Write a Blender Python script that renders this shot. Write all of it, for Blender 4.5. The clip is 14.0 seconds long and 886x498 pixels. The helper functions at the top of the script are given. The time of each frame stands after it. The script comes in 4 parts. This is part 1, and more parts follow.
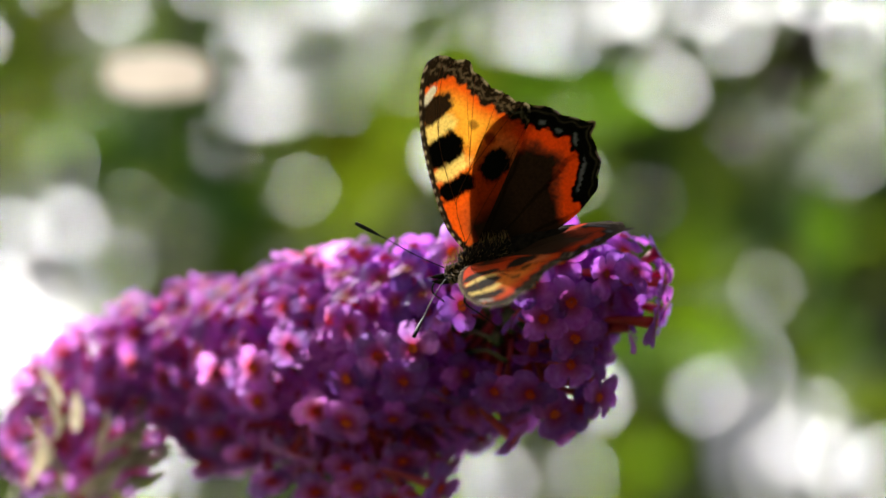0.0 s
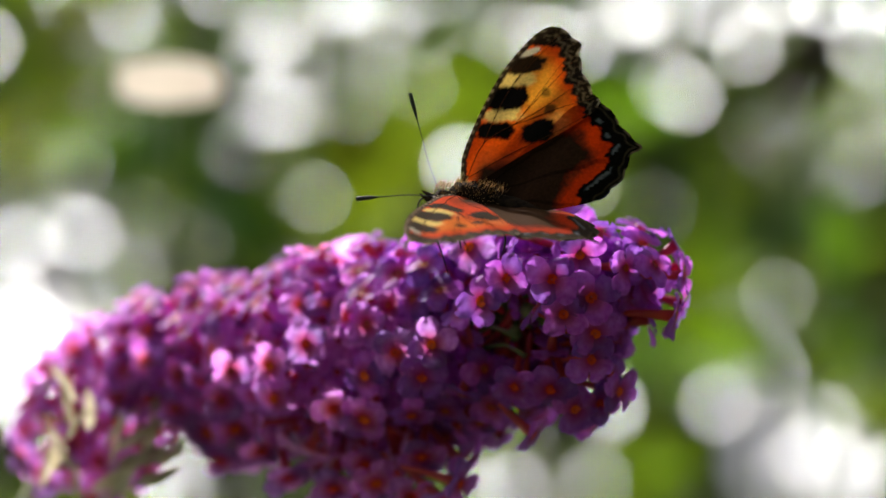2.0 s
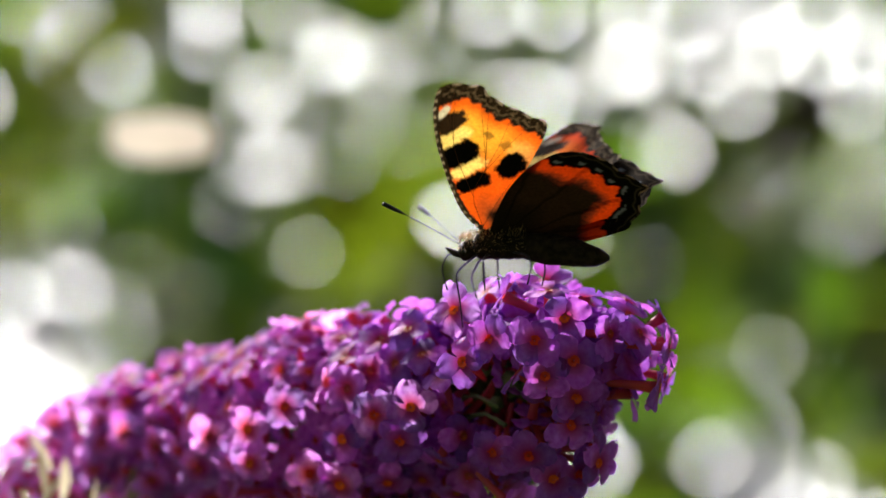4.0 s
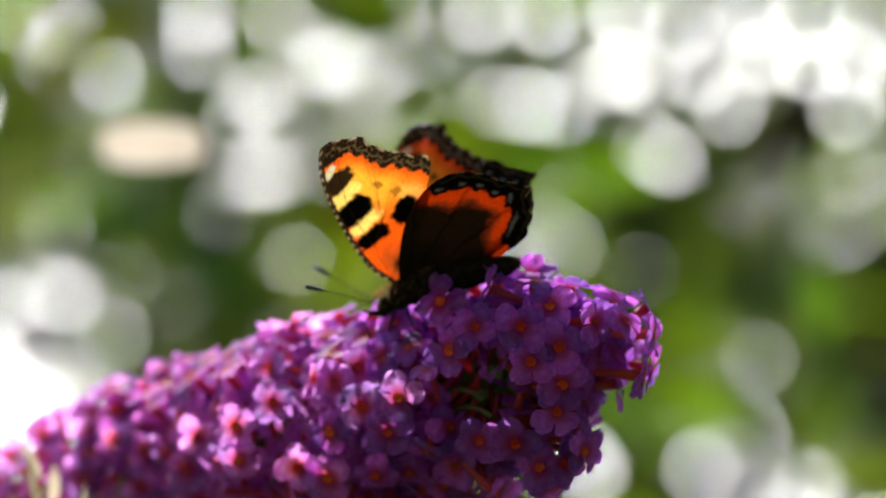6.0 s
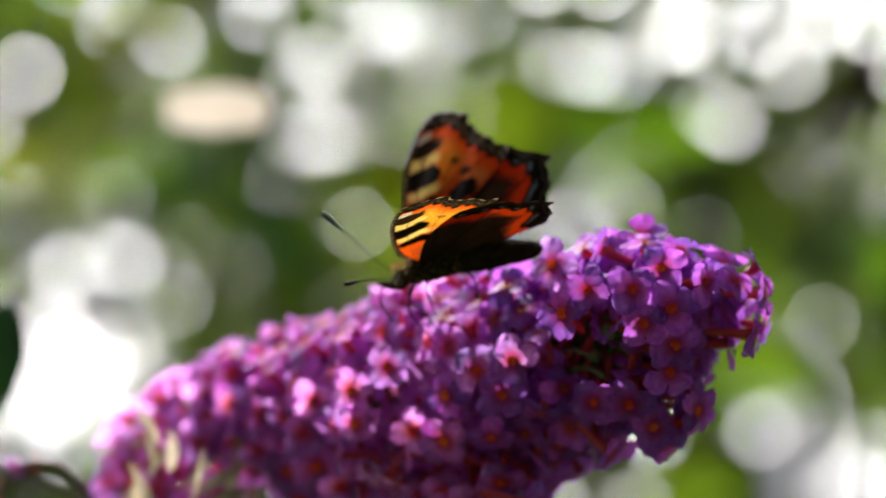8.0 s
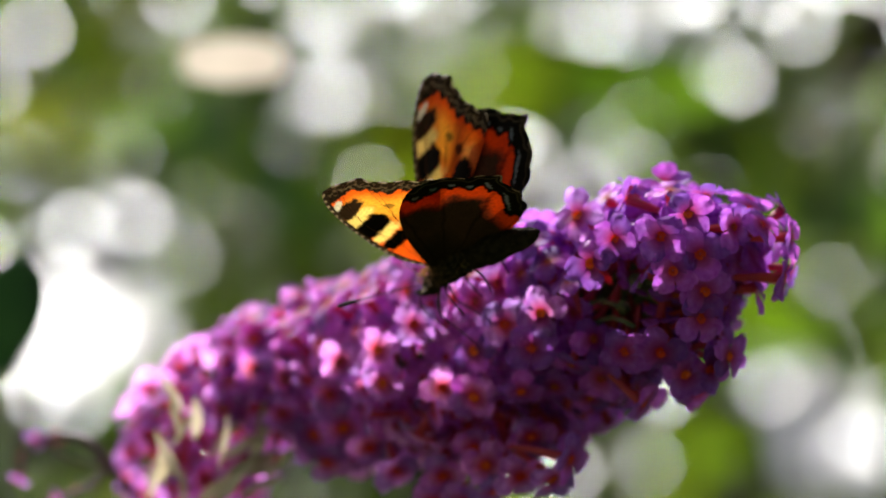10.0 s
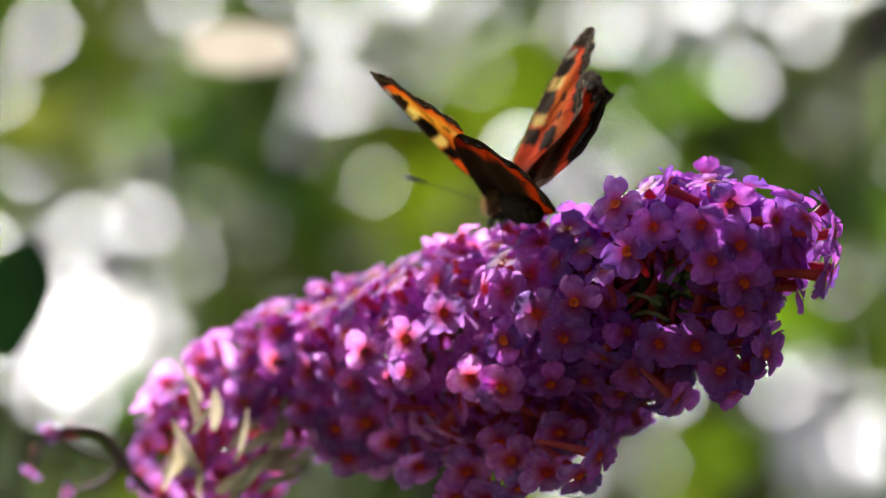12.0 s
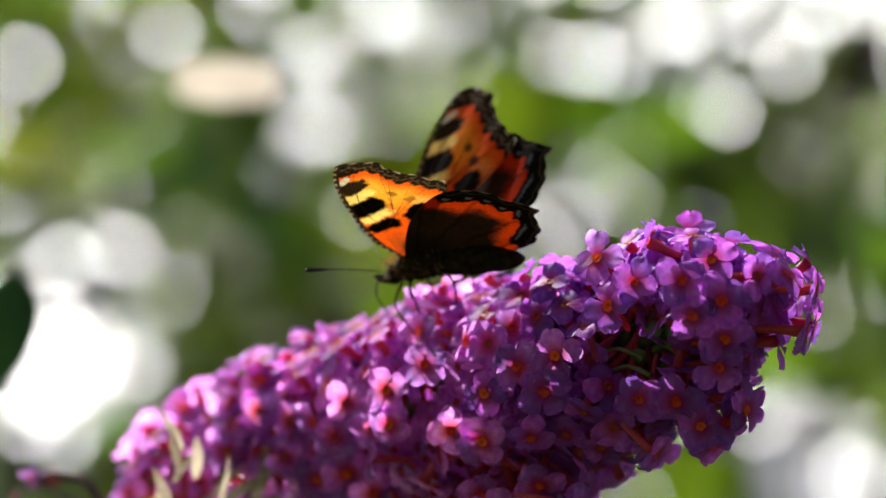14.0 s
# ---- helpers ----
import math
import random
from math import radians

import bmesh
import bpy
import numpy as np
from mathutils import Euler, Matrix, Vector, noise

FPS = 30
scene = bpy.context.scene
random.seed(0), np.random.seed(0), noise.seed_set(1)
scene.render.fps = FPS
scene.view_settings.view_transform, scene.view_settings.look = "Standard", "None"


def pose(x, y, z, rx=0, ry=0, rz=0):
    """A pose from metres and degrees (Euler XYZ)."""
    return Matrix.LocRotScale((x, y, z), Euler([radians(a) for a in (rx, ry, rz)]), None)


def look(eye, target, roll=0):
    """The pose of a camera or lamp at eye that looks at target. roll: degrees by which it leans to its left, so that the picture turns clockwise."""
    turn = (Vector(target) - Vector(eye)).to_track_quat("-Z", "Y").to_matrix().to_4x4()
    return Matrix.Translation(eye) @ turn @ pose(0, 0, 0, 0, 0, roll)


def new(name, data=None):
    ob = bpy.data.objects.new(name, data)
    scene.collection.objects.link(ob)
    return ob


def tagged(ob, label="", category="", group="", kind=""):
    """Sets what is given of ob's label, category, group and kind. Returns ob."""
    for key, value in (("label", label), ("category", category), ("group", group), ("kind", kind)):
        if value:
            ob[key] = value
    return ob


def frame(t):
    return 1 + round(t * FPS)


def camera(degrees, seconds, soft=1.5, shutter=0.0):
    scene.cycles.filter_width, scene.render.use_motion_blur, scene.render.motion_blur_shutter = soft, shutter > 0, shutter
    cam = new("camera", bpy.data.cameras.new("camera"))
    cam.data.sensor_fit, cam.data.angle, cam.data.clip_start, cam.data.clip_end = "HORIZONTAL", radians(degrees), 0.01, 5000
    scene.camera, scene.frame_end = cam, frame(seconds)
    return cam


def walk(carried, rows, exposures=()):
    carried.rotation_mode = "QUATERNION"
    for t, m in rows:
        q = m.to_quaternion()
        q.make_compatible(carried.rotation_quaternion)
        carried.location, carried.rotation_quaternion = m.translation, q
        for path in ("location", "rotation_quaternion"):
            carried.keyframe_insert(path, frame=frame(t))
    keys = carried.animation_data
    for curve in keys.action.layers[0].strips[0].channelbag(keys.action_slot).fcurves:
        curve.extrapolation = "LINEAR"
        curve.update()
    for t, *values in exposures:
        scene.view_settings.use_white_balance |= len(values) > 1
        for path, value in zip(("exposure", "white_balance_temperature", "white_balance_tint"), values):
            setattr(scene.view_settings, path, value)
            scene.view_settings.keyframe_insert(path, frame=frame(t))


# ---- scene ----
# ---------------------------------------------------------------- camera and paths
EYE = Vector((0, 0, 1.45))
TILT = 15.0          # the camera looks up a little
FOCUS = 0.586        # metres from the lens to the butterfly
# a frame of reference at the focus: x to the right, y away, z up
LENS = 784 / math.tan(radians(5.5))
STAGE = Matrix.Translation(EYE) @ pose(0, 0, 0, TILT) @ Matrix.Translation((0, FOCUS, 0))


def aim(yaw, lift, shift=(0, 0, 0)):
    return Matrix.Translation(EYE + Vector(shift)) @ pose(0, 0, 0, 0, 0, yaw) @ pose(0, 0, 0, 90 + TILT + lift)


cam = camera(11.0, 14.0, shutter=0.0)
cam.data.dof.use_dof = True
cam.data.dof.focus_distance = FOCUS - 0.002
cam.data.dof.aperture_fstop = 11.6
cam.data.dof.aperture_blades = 0
EXPOSURE, KELVIN = 0.71, 6500
walk(cam, [
    (0, aim(-0.291, -0.274)),
    (0.5, aim(-0.146, -0.514)),
    (1, aim(-0.262, -0.556)),
    (1.5, aim(-0.168, -0.162)),
    (2, aim(-0.131, -0.183)),
    (2.5, aim(0.073, -0.197)),
    (3, aim(0.000, 0.000)),
    (3.5, aim(-0.189, 0.267)),
    (4, aim(-0.240, 0.514)),
    (4.2, aim(-0.357, 0.549)),
    (6.3, aim(-0.357, 0.598)),
    (6.5, aim(-0.080, 0.542)),
    (7, aim(0.124, 0.352)),
    (7.5, aim(0.240, 0.289)),
    (8, aim(0.362, 0.148, (-0.00158, 0.00000, 0.00000))),
    (8.5, aim(0.406, -0.100, (-0.00375, -0.00010, 0.00038))),
    (8.7, aim(0.378, -0.184, (-0.00375, -0.00010, 0.00038))),
    (10.8, aim(0.409, -0.298, (-0.00513, 0.00117, -0.00438))),
    (11, aim(0.464, -0.128, (-0.00572, 0.00133, -0.00495))),
    (11.5, aim(0.449, 0.040, (-0.00611, 0.00199, -0.00743))),
    (12, aim(0.483, -0.066, (-0.00394, 0.00194, -0.00724))),
    (12.5, aim(0.202, -0.085, (-0.00631, 0.00209, -0.00781))),
    (13, aim(0.248, -0.090, (-0.00493, 0.00158, -0.00590))),
    (13.5, aim(0.315, 0.093, (-0.00355, 0.00158, -0.00590))),
    (14, aim(0.162, 0.262, (-0.00572, 0.00158, -0.00590)))],
     exposures=[(0, EXPOSURE, KELVIN, 10), (14, EXPOSURE, KELVIN, 10)])

# ---------------------------------------------------------------- light
SUN_ELEV, SUN_AZ = 52.0, -38.0      # behind the flower and to its left, over the shrub
world = bpy.data.worlds.new("sky")
scene.world = world
world.use_nodes = True
wn = world.node_tree
sky = wn.nodes.new("ShaderNodeTexSky")
sky.sky_type = "NISHITA"
sky.sun_disc = False
sky.sun_elevation = radians(SUN_ELEV)
sky.sun_rotation = radians(SUN_AZ)
sky.air_density, sky.dust_density, sky.ozone_density = 0.6, 8.0, 0.3
wn.nodes["Background"].inputs["Strength"].default_value = 0.133
wn.links.new(sky.outputs[0], wn.nodes["Background"].inputs["Color"])
SUN_DIR = Vector((math.sin(radians(SUN_AZ)) * math.cos(radians(SUN_ELEV)),
                  math.cos(radians(SUN_AZ)) * math.cos(radians(SUN_ELEV)), math.sin(radians(SUN_ELEV))))
sun = new("sun", bpy.data.lights.new("sun", "SUN"))
sun.data.energy, sun.data.angle, sun.data.color = 5.0, radians(0.6), (1.0, 0.98, 0.965)
sun.matrix_world = look(SUN_DIR * 20, (0, 0, 0))


# ---------------------------------------------------------------- materials
def material(name, rough=0.5, **extra):
    m = bpy.data.materials.new(name)
    m.use_nodes = True
    p = m.node_tree.nodes["Principled BSDF"]
    p.inputs["Roughness"].default_value = rough
    for k, v in extra.items():
        p.inputs[k.replace("_", " ")].default_value = v
    return m, m.node_tree, p


def noise_ramp(nt, scale, stops, detail=4.0, coords="Object"):
    tc = nt.nodes.new("ShaderNodeTexCoord")
    n = nt.nodes.new("ShaderNodeTexNoise")
    n.inputs["Scale"].default_value, n.inputs["Detail"].default_value = scale, detail
    r = nt.nodes.new("ShaderNodeValToRGB")
    nt.links.new(tc.outputs[coords], n.inputs["Vector"])
    nt.links.new(n.outputs["Fac"], r.inputs["Fac"])
    e = r.color_ramp.elements
    while len(e) < len(stops):
        e.new(0.5)
    for el, (pos, col) in zip(e, stops):
        el.position, el.color = pos, (*col, 1)
    return r.outputs["Color"], n.outputs["Fac"]


def bump(nt, p, height, strength, distance):
    b = nt.nodes.new("ShaderNodeBump")
    b.inputs["Strength"].default_value, b.inputs["Distance"].default_value = strength, distance
    nt.links.new(height, b.inputs["Height"])
    nt.links.new(b.outputs["Normal"], p.inputs["Normal"])


def mottled(name, scale, stops, rough=0.6, relief=0.3, depth=0.0003, coords="Object", gloss=0.5):
    m, nt, p = material(name, rough, Specular_IOR_Level=gloss)
    col, fac = noise_ramp(nt, scale, stops, coords=coords)
    nt.links.new(col, p.inputs["Base Color"])
    bump(nt, p, fac, relief, depth)
    return m


def leafy(name, scale, stops, share, glow, rough=0.5, vary=0.25, hue=0.02, relief=0.0003, island=False, heart=None, gloss=0.5):
    """A thin sheet: part of the light comes through it."""
    m, nt, p = material(name, rough, Specular_IOR_Level=gloss)
    col, fac = noise_ramp(nt, scale, stops)
    if heart is not None:
        # redder towards the middle of the flower
        tc = nt.nodes.new("ShaderNodeTexCoord")
        ln = nt.nodes.new("ShaderNodeVectorMath")
        ln.operation = "LENGTH"
        nt.links.new(tc.outputs["Object"], ln.inputs[0])
        far = nt.nodes.new("ShaderNodeMapRange")
        far.inputs["From Min"].default_value, far.inputs["From Max"].default_value = 0.0006, 0.0021
        nt.links.new(ln.outputs["Value"], far.inputs["Value"])
        blend = nt.nodes.new("ShaderNodeMixRGB")
        blend.inputs["Color1"].default_value = (*heart, 1)
        nt.links.new(far.outputs[0], blend.inputs["Fac"])
        nt.links.new(col, blend.inputs["Color2"])
        col = blend.outputs[0]
    hsv = nt.nodes.new("ShaderNodeHueSaturation")
    if island:
        info = nt.nodes.new("ShaderNodeNewGeometry").outputs["Random Per Island"]
    else:
        info = nt.nodes.new("ShaderNodeObjectInfo").outputs["Random"]
    for sock, lo, hi in (("Value", 1 - vary, 1 + vary), ("Hue", 0.5 - hue, 0.5 + hue)):
        mr = nt.nodes.new("ShaderNodeMapRange")
        mr.inputs["To Min"].default_value, mr.inputs["To Max"].default_value = lo, hi
        nt.links.new(info, mr.inputs["Value"])
        nt.links.new(mr.outputs[0], hsv.inputs[sock])
    nt.links.new(col, hsv.inputs["Color"])
    nt.links.new(hsv.outputs[0], p.inputs["Base Color"])
    bump(nt, p, fac, 0.4, relief)
    t = nt.nodes.new("ShaderNodeBsdfTranslucent")
    mul = nt.nodes.new("ShaderNodeMixRGB")
    mul.blend_type = "MULTIPLY"
    mul.inputs["Fac"].default_value = 1.0
    mul.inputs["Color2"].default_value = (*glow, 1)
    nt.links.new(hsv.outputs[0], mul.inputs["Color1"])
    nt.links.new(mul.outputs[0], t.inputs["Color"])
    mix = nt.nodes.new("ShaderNodeMixShader")
    mix.inputs["Fac"].default_value = share
    out = nt.nodes["Material Output"]
    nt.links.new(p.outputs[0], mix.inputs[1])
    nt.links.new(t.outputs[0], mix.inputs[2])
    nt.links.new(mix.outputs[0], out.inputs["Surface"])
    return m


# tip petals darker, foot petals paler: partly age, partly painted shade and sun
FRESH_SHADED = leafy("fresh_violet_shaded_petal", 800, [(0.3, (0.28, 0.030, 0.44)), (0.7, (0.44, 0.108, 0.65))], 0.52, (1.22, 1.9, 1.16), 0.55, 0.3, 0.03, heart=(0.32, 0.012, 0.13), gloss=0.22)
FADED_LIT = leafy("fading_magenta_lit_petal", 800, [(0.3, (0.35, 0.042, 0.45)), (0.7, (0.58, 0.155, 0.70))], 0.73, (1.44, 3.0, 1.37), 0.55, 0.35, 0.035, heart=(0.42, 0.018, 0.10), gloss=0.22)
TUBE = leafy("corolla_tube", 300, [(0.3, (0.42, 0.035, 0.15)), (0.7, (0.60, 0.075, 0.12))], 0.5, (1.15, 0.9, 0.85), 0.5, 0.2, 0.02)
THROAT = leafy("throat_orange", 900, [(0.3, (0.62, 0.024, 0.003)), (0.7, (0.85, 0.075, 0.006))], 0.45, (1.1, 1.0, 1.0), 0.6, 0.15, 0.01)
# darker, redder throat for far-side, inner and most other florets
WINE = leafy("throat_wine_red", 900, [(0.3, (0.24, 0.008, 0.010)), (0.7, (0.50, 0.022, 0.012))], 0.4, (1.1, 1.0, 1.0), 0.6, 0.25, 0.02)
STALK = mottled("green_stalk", 500, [(0.3, (0.10, 0.13, 0.05)), (0.7, (0.22, 0.24, 0.11))], 0.7)
BRACT = leafy("pale_bract", 350, [(0.3, (0.28, 0.22, 0.14)), (0.65, (0.60, 0.54, 0.43))], 0.45, (1.1, 1.06, 0.98), 0.7, 0.4, 0.02)
WITHER = mottled("withered_brown", 500, [(0.3, (0.035, 0.022, 0.020)), (0.7, (0.11, 0.06, 0.05))], 0.8)
CHITIN = mottled("dark_chitin", 1500, [(0.35, (0.005, 0.004, 0.004)), (0.7, (0.014, 0.010, 0.008))], 0.6, gloss=0.2)
FUR = mottled("brown_fur", 1200, [(0.3, (0.006, 0.004, 0.003)), (0.65, (0.022, 0.014, 0.008))], 0.95, 0.8, 0.0004, gloss=0.05)
LEAF = leafy("green_leaf", 3.2, [(0.38, (0.016, 0.032, 0.005)), (0.52, (0.055, 0.090, 0.010)), (0.66, (0.14, 0.18, 0.022))], 0.58, (1.6, 1.6, 0.55), 0.6, 0.55, 0.03, 0.001, island=True, gloss=0.12)
# leaf colour made brighter and yellower to stand for foliage in the sun
SUNLIT_LEAF = leafy("sunlit_leaf_colour", 20, [(0.3, (0.066, 0.098, 0.007)), (0.7, (0.112, 0.158, 0.010))], 0.65, (1.5, 1.45, 0.6), 0.6, 0.35, 0.02, 0.001, gloss=0.15)
BARK = mottled("bark", 60, [(0.3, (0.06, 0.045, 0.03)), (0.7, (0.16, 0.12, 0.09))], 0.9, 0.6, 0.003)
GLINT_SIZE = 25      # how wide a glossy leaf looks, in 1/8142 of its distance
GLOSS = mottled("glossy_leaf", 30, [(0.3, (0.05, 0.09, 0.02)), (0.7, (0.10, 0.16, 0.04))], 0.36, 0.0)
OLIVE = mottled("dull_olive_leaf", 30, [(0.3, (0.06, 0.09, 0.02)), (0.7, (0.12, 0.16, 0.04))], 0.36, 0.0)
OLIVE.node_tree.nodes["Principled BSDF"].inputs["Specular Tint"].default_value = (0.80, 0.86, 0.50, 1)
GRASS = mottled("meadow", 3, [(0.3, (0.05, 0.09, 0.02)), (0.7, (0.11, 0.16, 0.05))], 0.9, 0.6, 0.02)
DRY = leafy("dry_leaf", 80, [(0.3, (0.40, 0.365, 0.32)), (0.7, (0.51, 0.475, 0.42))], 0.45, (1, 0.97, 0.92), 0.6)
# dark leaf colour that stands for leaves lying in shade
SHADE_LEAF = leafy("shade_dark_leaf", 60, [(0.3, (0.011, 0.033, 0.018)), (0.7, (0.025, 0.062, 0.027))], 0.3, (1.1, 1.3, 0.65), 0.8, 0.35, 0.02, 0.0004, gloss=0.05)


def wing_material(name):
    m, nt, p = material(name, 0.8, Specular_IOR_Level=0.03, Sheen_Weight=0.12, Sheen_Roughness=0.35, Sheen_Tint=(1.0, 0.62, 0.28, 1))
    at = nt.nodes.new("ShaderNodeAttribute")
    at.attribute_name = "scales"
    tc = nt.nodes.new("ShaderNodeTexCoord")
    n = nt.nodes.new("ShaderNodeTexNoise")
    n.inputs["Scale"].default_value, n.inputs["Detail"].default_value = 2600, 3
    nt.links.new(tc.outputs["Object"], n.inputs["Vector"])
    mr = nt.nodes.new("ShaderNodeMapRange")
    mr.inputs["From Min"].default_value, mr.inputs["From Max"].default_value = 0.3, 0.7
    mr.inputs["To Min"].default_value, mr.inputs["To Max"].default_value = 0.8, 1.15
    nt.links.new(n.outputs["Fac"], mr.inputs["Value"])
    hsv = nt.nodes.new("ShaderNodeHueSaturation")
    nt.links.new(at.outputs["Color"], hsv.inputs["Color"])
    nt.links.new(mr.outputs[0], hsv.inputs["Value"])
    nt.links.new(hsv.outputs[0], p.inputs["Base Color"])
    bump(nt, p, n.outputs["Fac"], 0.35, 0.0001)
    t = nt.nodes.new("ShaderNodeBsdfTranslucent")
    gl = nt.nodes.new("ShaderNodeAttribute")
    gl.attribute_name = "sheer"
    hs2 = nt.nodes.new("ShaderNodeHueSaturation")
    nt.links.new(gl.outputs["Color"], hs2.inputs["Color"])
    nt.links.new(mr.outputs[0], hs2.inputs["Value"])
    nt.links.new(hs2.outputs[0], t.inputs["Color"])
    mix = nt.nodes.new("ShaderNodeMixShader")
    mix.inputs["Fac"].default_value = 0.57
    nt.links.new(p.outputs[0], mix.inputs[1])
    nt.links.new(t.outputs[0], mix.inputs[2])
    nt.links.new(mix.outputs[0], nt.nodes["Material Output"].inputs["Surface"])
    return m


WING = wing_material("wing_scales")


# ---------------------------------------------------------------- mesh helpers
def mesh_of(name, verts, faces, mat, smooth=True):
    me = bpy.data.meshes.new(name)
    me.from_pydata([tuple(v) for v in verts], [], faces)
    me.materials.append(mat)
    if smooth:
        me.polygons.foreach_set("use_smooth", [True] * len(me.polygons))
    me.update()
    return me


def piece(name, me, parent, m=None, label=""):
    ob = new(name, me)
    ob.parent = parent
    if m is not None:
        ob.matrix_basis = m
    return tagged(ob, label)


def tube_data(points, radii, sides=8):
    """Verts and faces of a tube along points."""
    pts = [Vector(p) for p in points]
    verts, faces = [], []
    up = Vector((0.13, 0.31, 0.94))
    for i, p in enumerate(pts):
        d = (pts[min(i + 1, len(pts) - 1)] - pts[max(i - 1, 0)]).normalized()
        s = d.cross(up)
        if s.length < 1e-6:
            s = d.cross(Vector((1, 0, 0)))
        s.normalize()
        u = s.cross(d)
        for k in range(sides):
            a = 2 * math.pi * k / sides
            verts.append(p + (s * math.cos(a) + u * math.sin(a)) * radii[i])
    for i in range(len(pts) - 1):
        for k in range(sides):
            a, b = i * sides + k, i * sides + (k + 1) % sides
            faces.append((a, b, b + sides, a + sides))
    faces.append(tuple(range(sides))[::-1])
    faces.append(tuple(range((len(pts) - 1) * sides, len(pts) * sides)))
    return verts, faces


def tube(name, points, radii, mat, parent=None, sides=8, label=""):
    v, f = tube_data(points, radii, sides)
    ob = new(name, mesh_of(name, v, f, mat))
    if parent is not None:
        ob.parent = parent
    return tagged(ob, label)


def spline(keys, n):
    """Catmull-Rom through a few key points."""
    k = [np.array(p, float) for p in keys]
    k = [2 * k[0] - k[1]] + k + [2 * k[-1] - k[-2]]
    out = []
    m = len(k) - 3
    for i in range(n):
        s = i / (n - 1) * m
        j = min(int(s), m - 1)
        t = s - j
        a, b, c, d = k[j:j + 4]
        out.append(0.5 * (2 * b + (c - a) * t + (2 * a - 5 * b + 4 * c - d) * t * t + (3 * b - a - 3 * c + d) * t ** 3))
    return out


MM = 0.001


# ---------------------------------------------------------------- ground and hedge behind
def ground():
    n = 24
    verts = [(x, y, 0.02 * noise.noise((x, y, 0))) for y in np.linspace(-60, 90, n) for x in np.linspace(-80, 80, n)]
    faces = [(j * n + i, j * n + i + 1, (j + 1) * n + i + 1, (j + 1) * n + i) for j in range(n - 1) for i in range(n - 1)]
    ob = new("ground", mesh_of("ground", verts, faces, GRASS))
    tagged(ob, "short green grass of the garden", "ground", kind="structure")


def behind(x, y, d):
    """A place d metres from the lens, towards a point of a 1568 wide view of the opening pose."""
    f = LENS
    return STAGE @ Vector(((x - 784) / f * d, d - FOCUS, -(y - 441) / f * d))


def leaf_data(m, length, width, bend, verts, faces):
    base = len(verts)
    for i in range(5):
        t = i / 4
        w = width * math.sin(math.pi * min(0.98, 0.08 + 0.9 * t)) ** 0.8 * 0.5
        z = -bend * t * t * length
        for s in (-1, 0, 1):
            verts.append(m @ Vector((s * w, t * length, z + abs(s) * w * 0.35)))
    for i in range(4):
        for s in range(2):
            a = base + i * 3 + s
            faces.append((a, a + 1, a + 4, a + 3))


GAPS = []
for g in ((200, 40, 95), (610, 20, 40), (980, 90, 60), (1150, 30, 95), (1330, 50, 100), (1490, 50, 70), (90, 640, 140),
          (50, 455, 80), (1290, 700, 80), (1430, 840, 115), (1550, 810, 80), (1080, 740, 40), (830, 330, 50), (700, 60, 55), (1300, 670, 60), (300, 850, 50), (-60, 350, 70)):
    GAPS.append((g[0], g[1], g[2] * 0.85))


def glint(root, inv, x, y, power, rng, near=1.42, far=1.6):
    """A glossy leaf that is turned so that it throws the sun to the lens."""
    d = rng.uniform(near, far)
    at = behind(x, y, d)
    to_eye = (EYE - at).normalized()
    n = (to_eye + SUN_DIR).normalized()
    right = to_eye.cross(n).normalized()
    up = n.cross(right)
    w = GLINT_SIZE * math.sqrt(power) * d / LENS * 0.5
    h = w / max(0.25, n.dot(to_eye))
    verts, faces = [], []
    for i in range(9):
        t = i / 4 - 1
        half = w * math.sqrt(max(0.02, 1 - t * t * 0.98))
        for s in (-1, -0.5, 0, 0.5, 1):
            verts.append(inv @ at + right * half * s + up * h * t + n * 0.03 * w * (s * s - t * t))
    for i in range(8):
        for j in range(4):
            k = i * 5 + j
            faces.append((k, k + 1, k + 6, k + 5))
    piece("leaf", mesh_of("leaf", verts, faces, GLOSS if power > 0.5 else OLIVE), root)


def leaf_cloud(rng, count, place, lo, hi):
    verts, faces = [], []
    n = 0
    while n < count:
        at = place(rng)
        if at is None:
            continue
        n += 1
        length = rng.uniform(lo, hi)
        m = Matrix.Translation(at) @ Euler((rng.uniform(-1.2, 1.2), rng.uniform(-0.9, 0.9), rng.uniform(0, 6.28))).to_matrix().to_4x4()
        leaf_data(m @ Matrix.Translation((0, -length / 2, 0)), length, length * rng.uniform(0.35, 0.55), rng.uniform(0, 0.4), verts, faces)
    return mesh_of("foliage", verts, faces, LEAF)


def stems(root, count, spread, height):
    for k in range(count):
        a = k * 0.9
        top = Vector((spread * math.cos(a), 0.5 * spread * math.sin(a), height + 0.2 * math.sin(3 * a)))
        pts = spline([(0.05 * math.cos(a), 0.05 * math.sin(a), -0.02), top * 0.4 + Vector((0.03 * k, 0, 0)), top * 0.75, top], 12)
        tube("branch", pts, [0.016 * (1 - 0.75 * i / 11) for i in range(12)], BARK, root, 6)


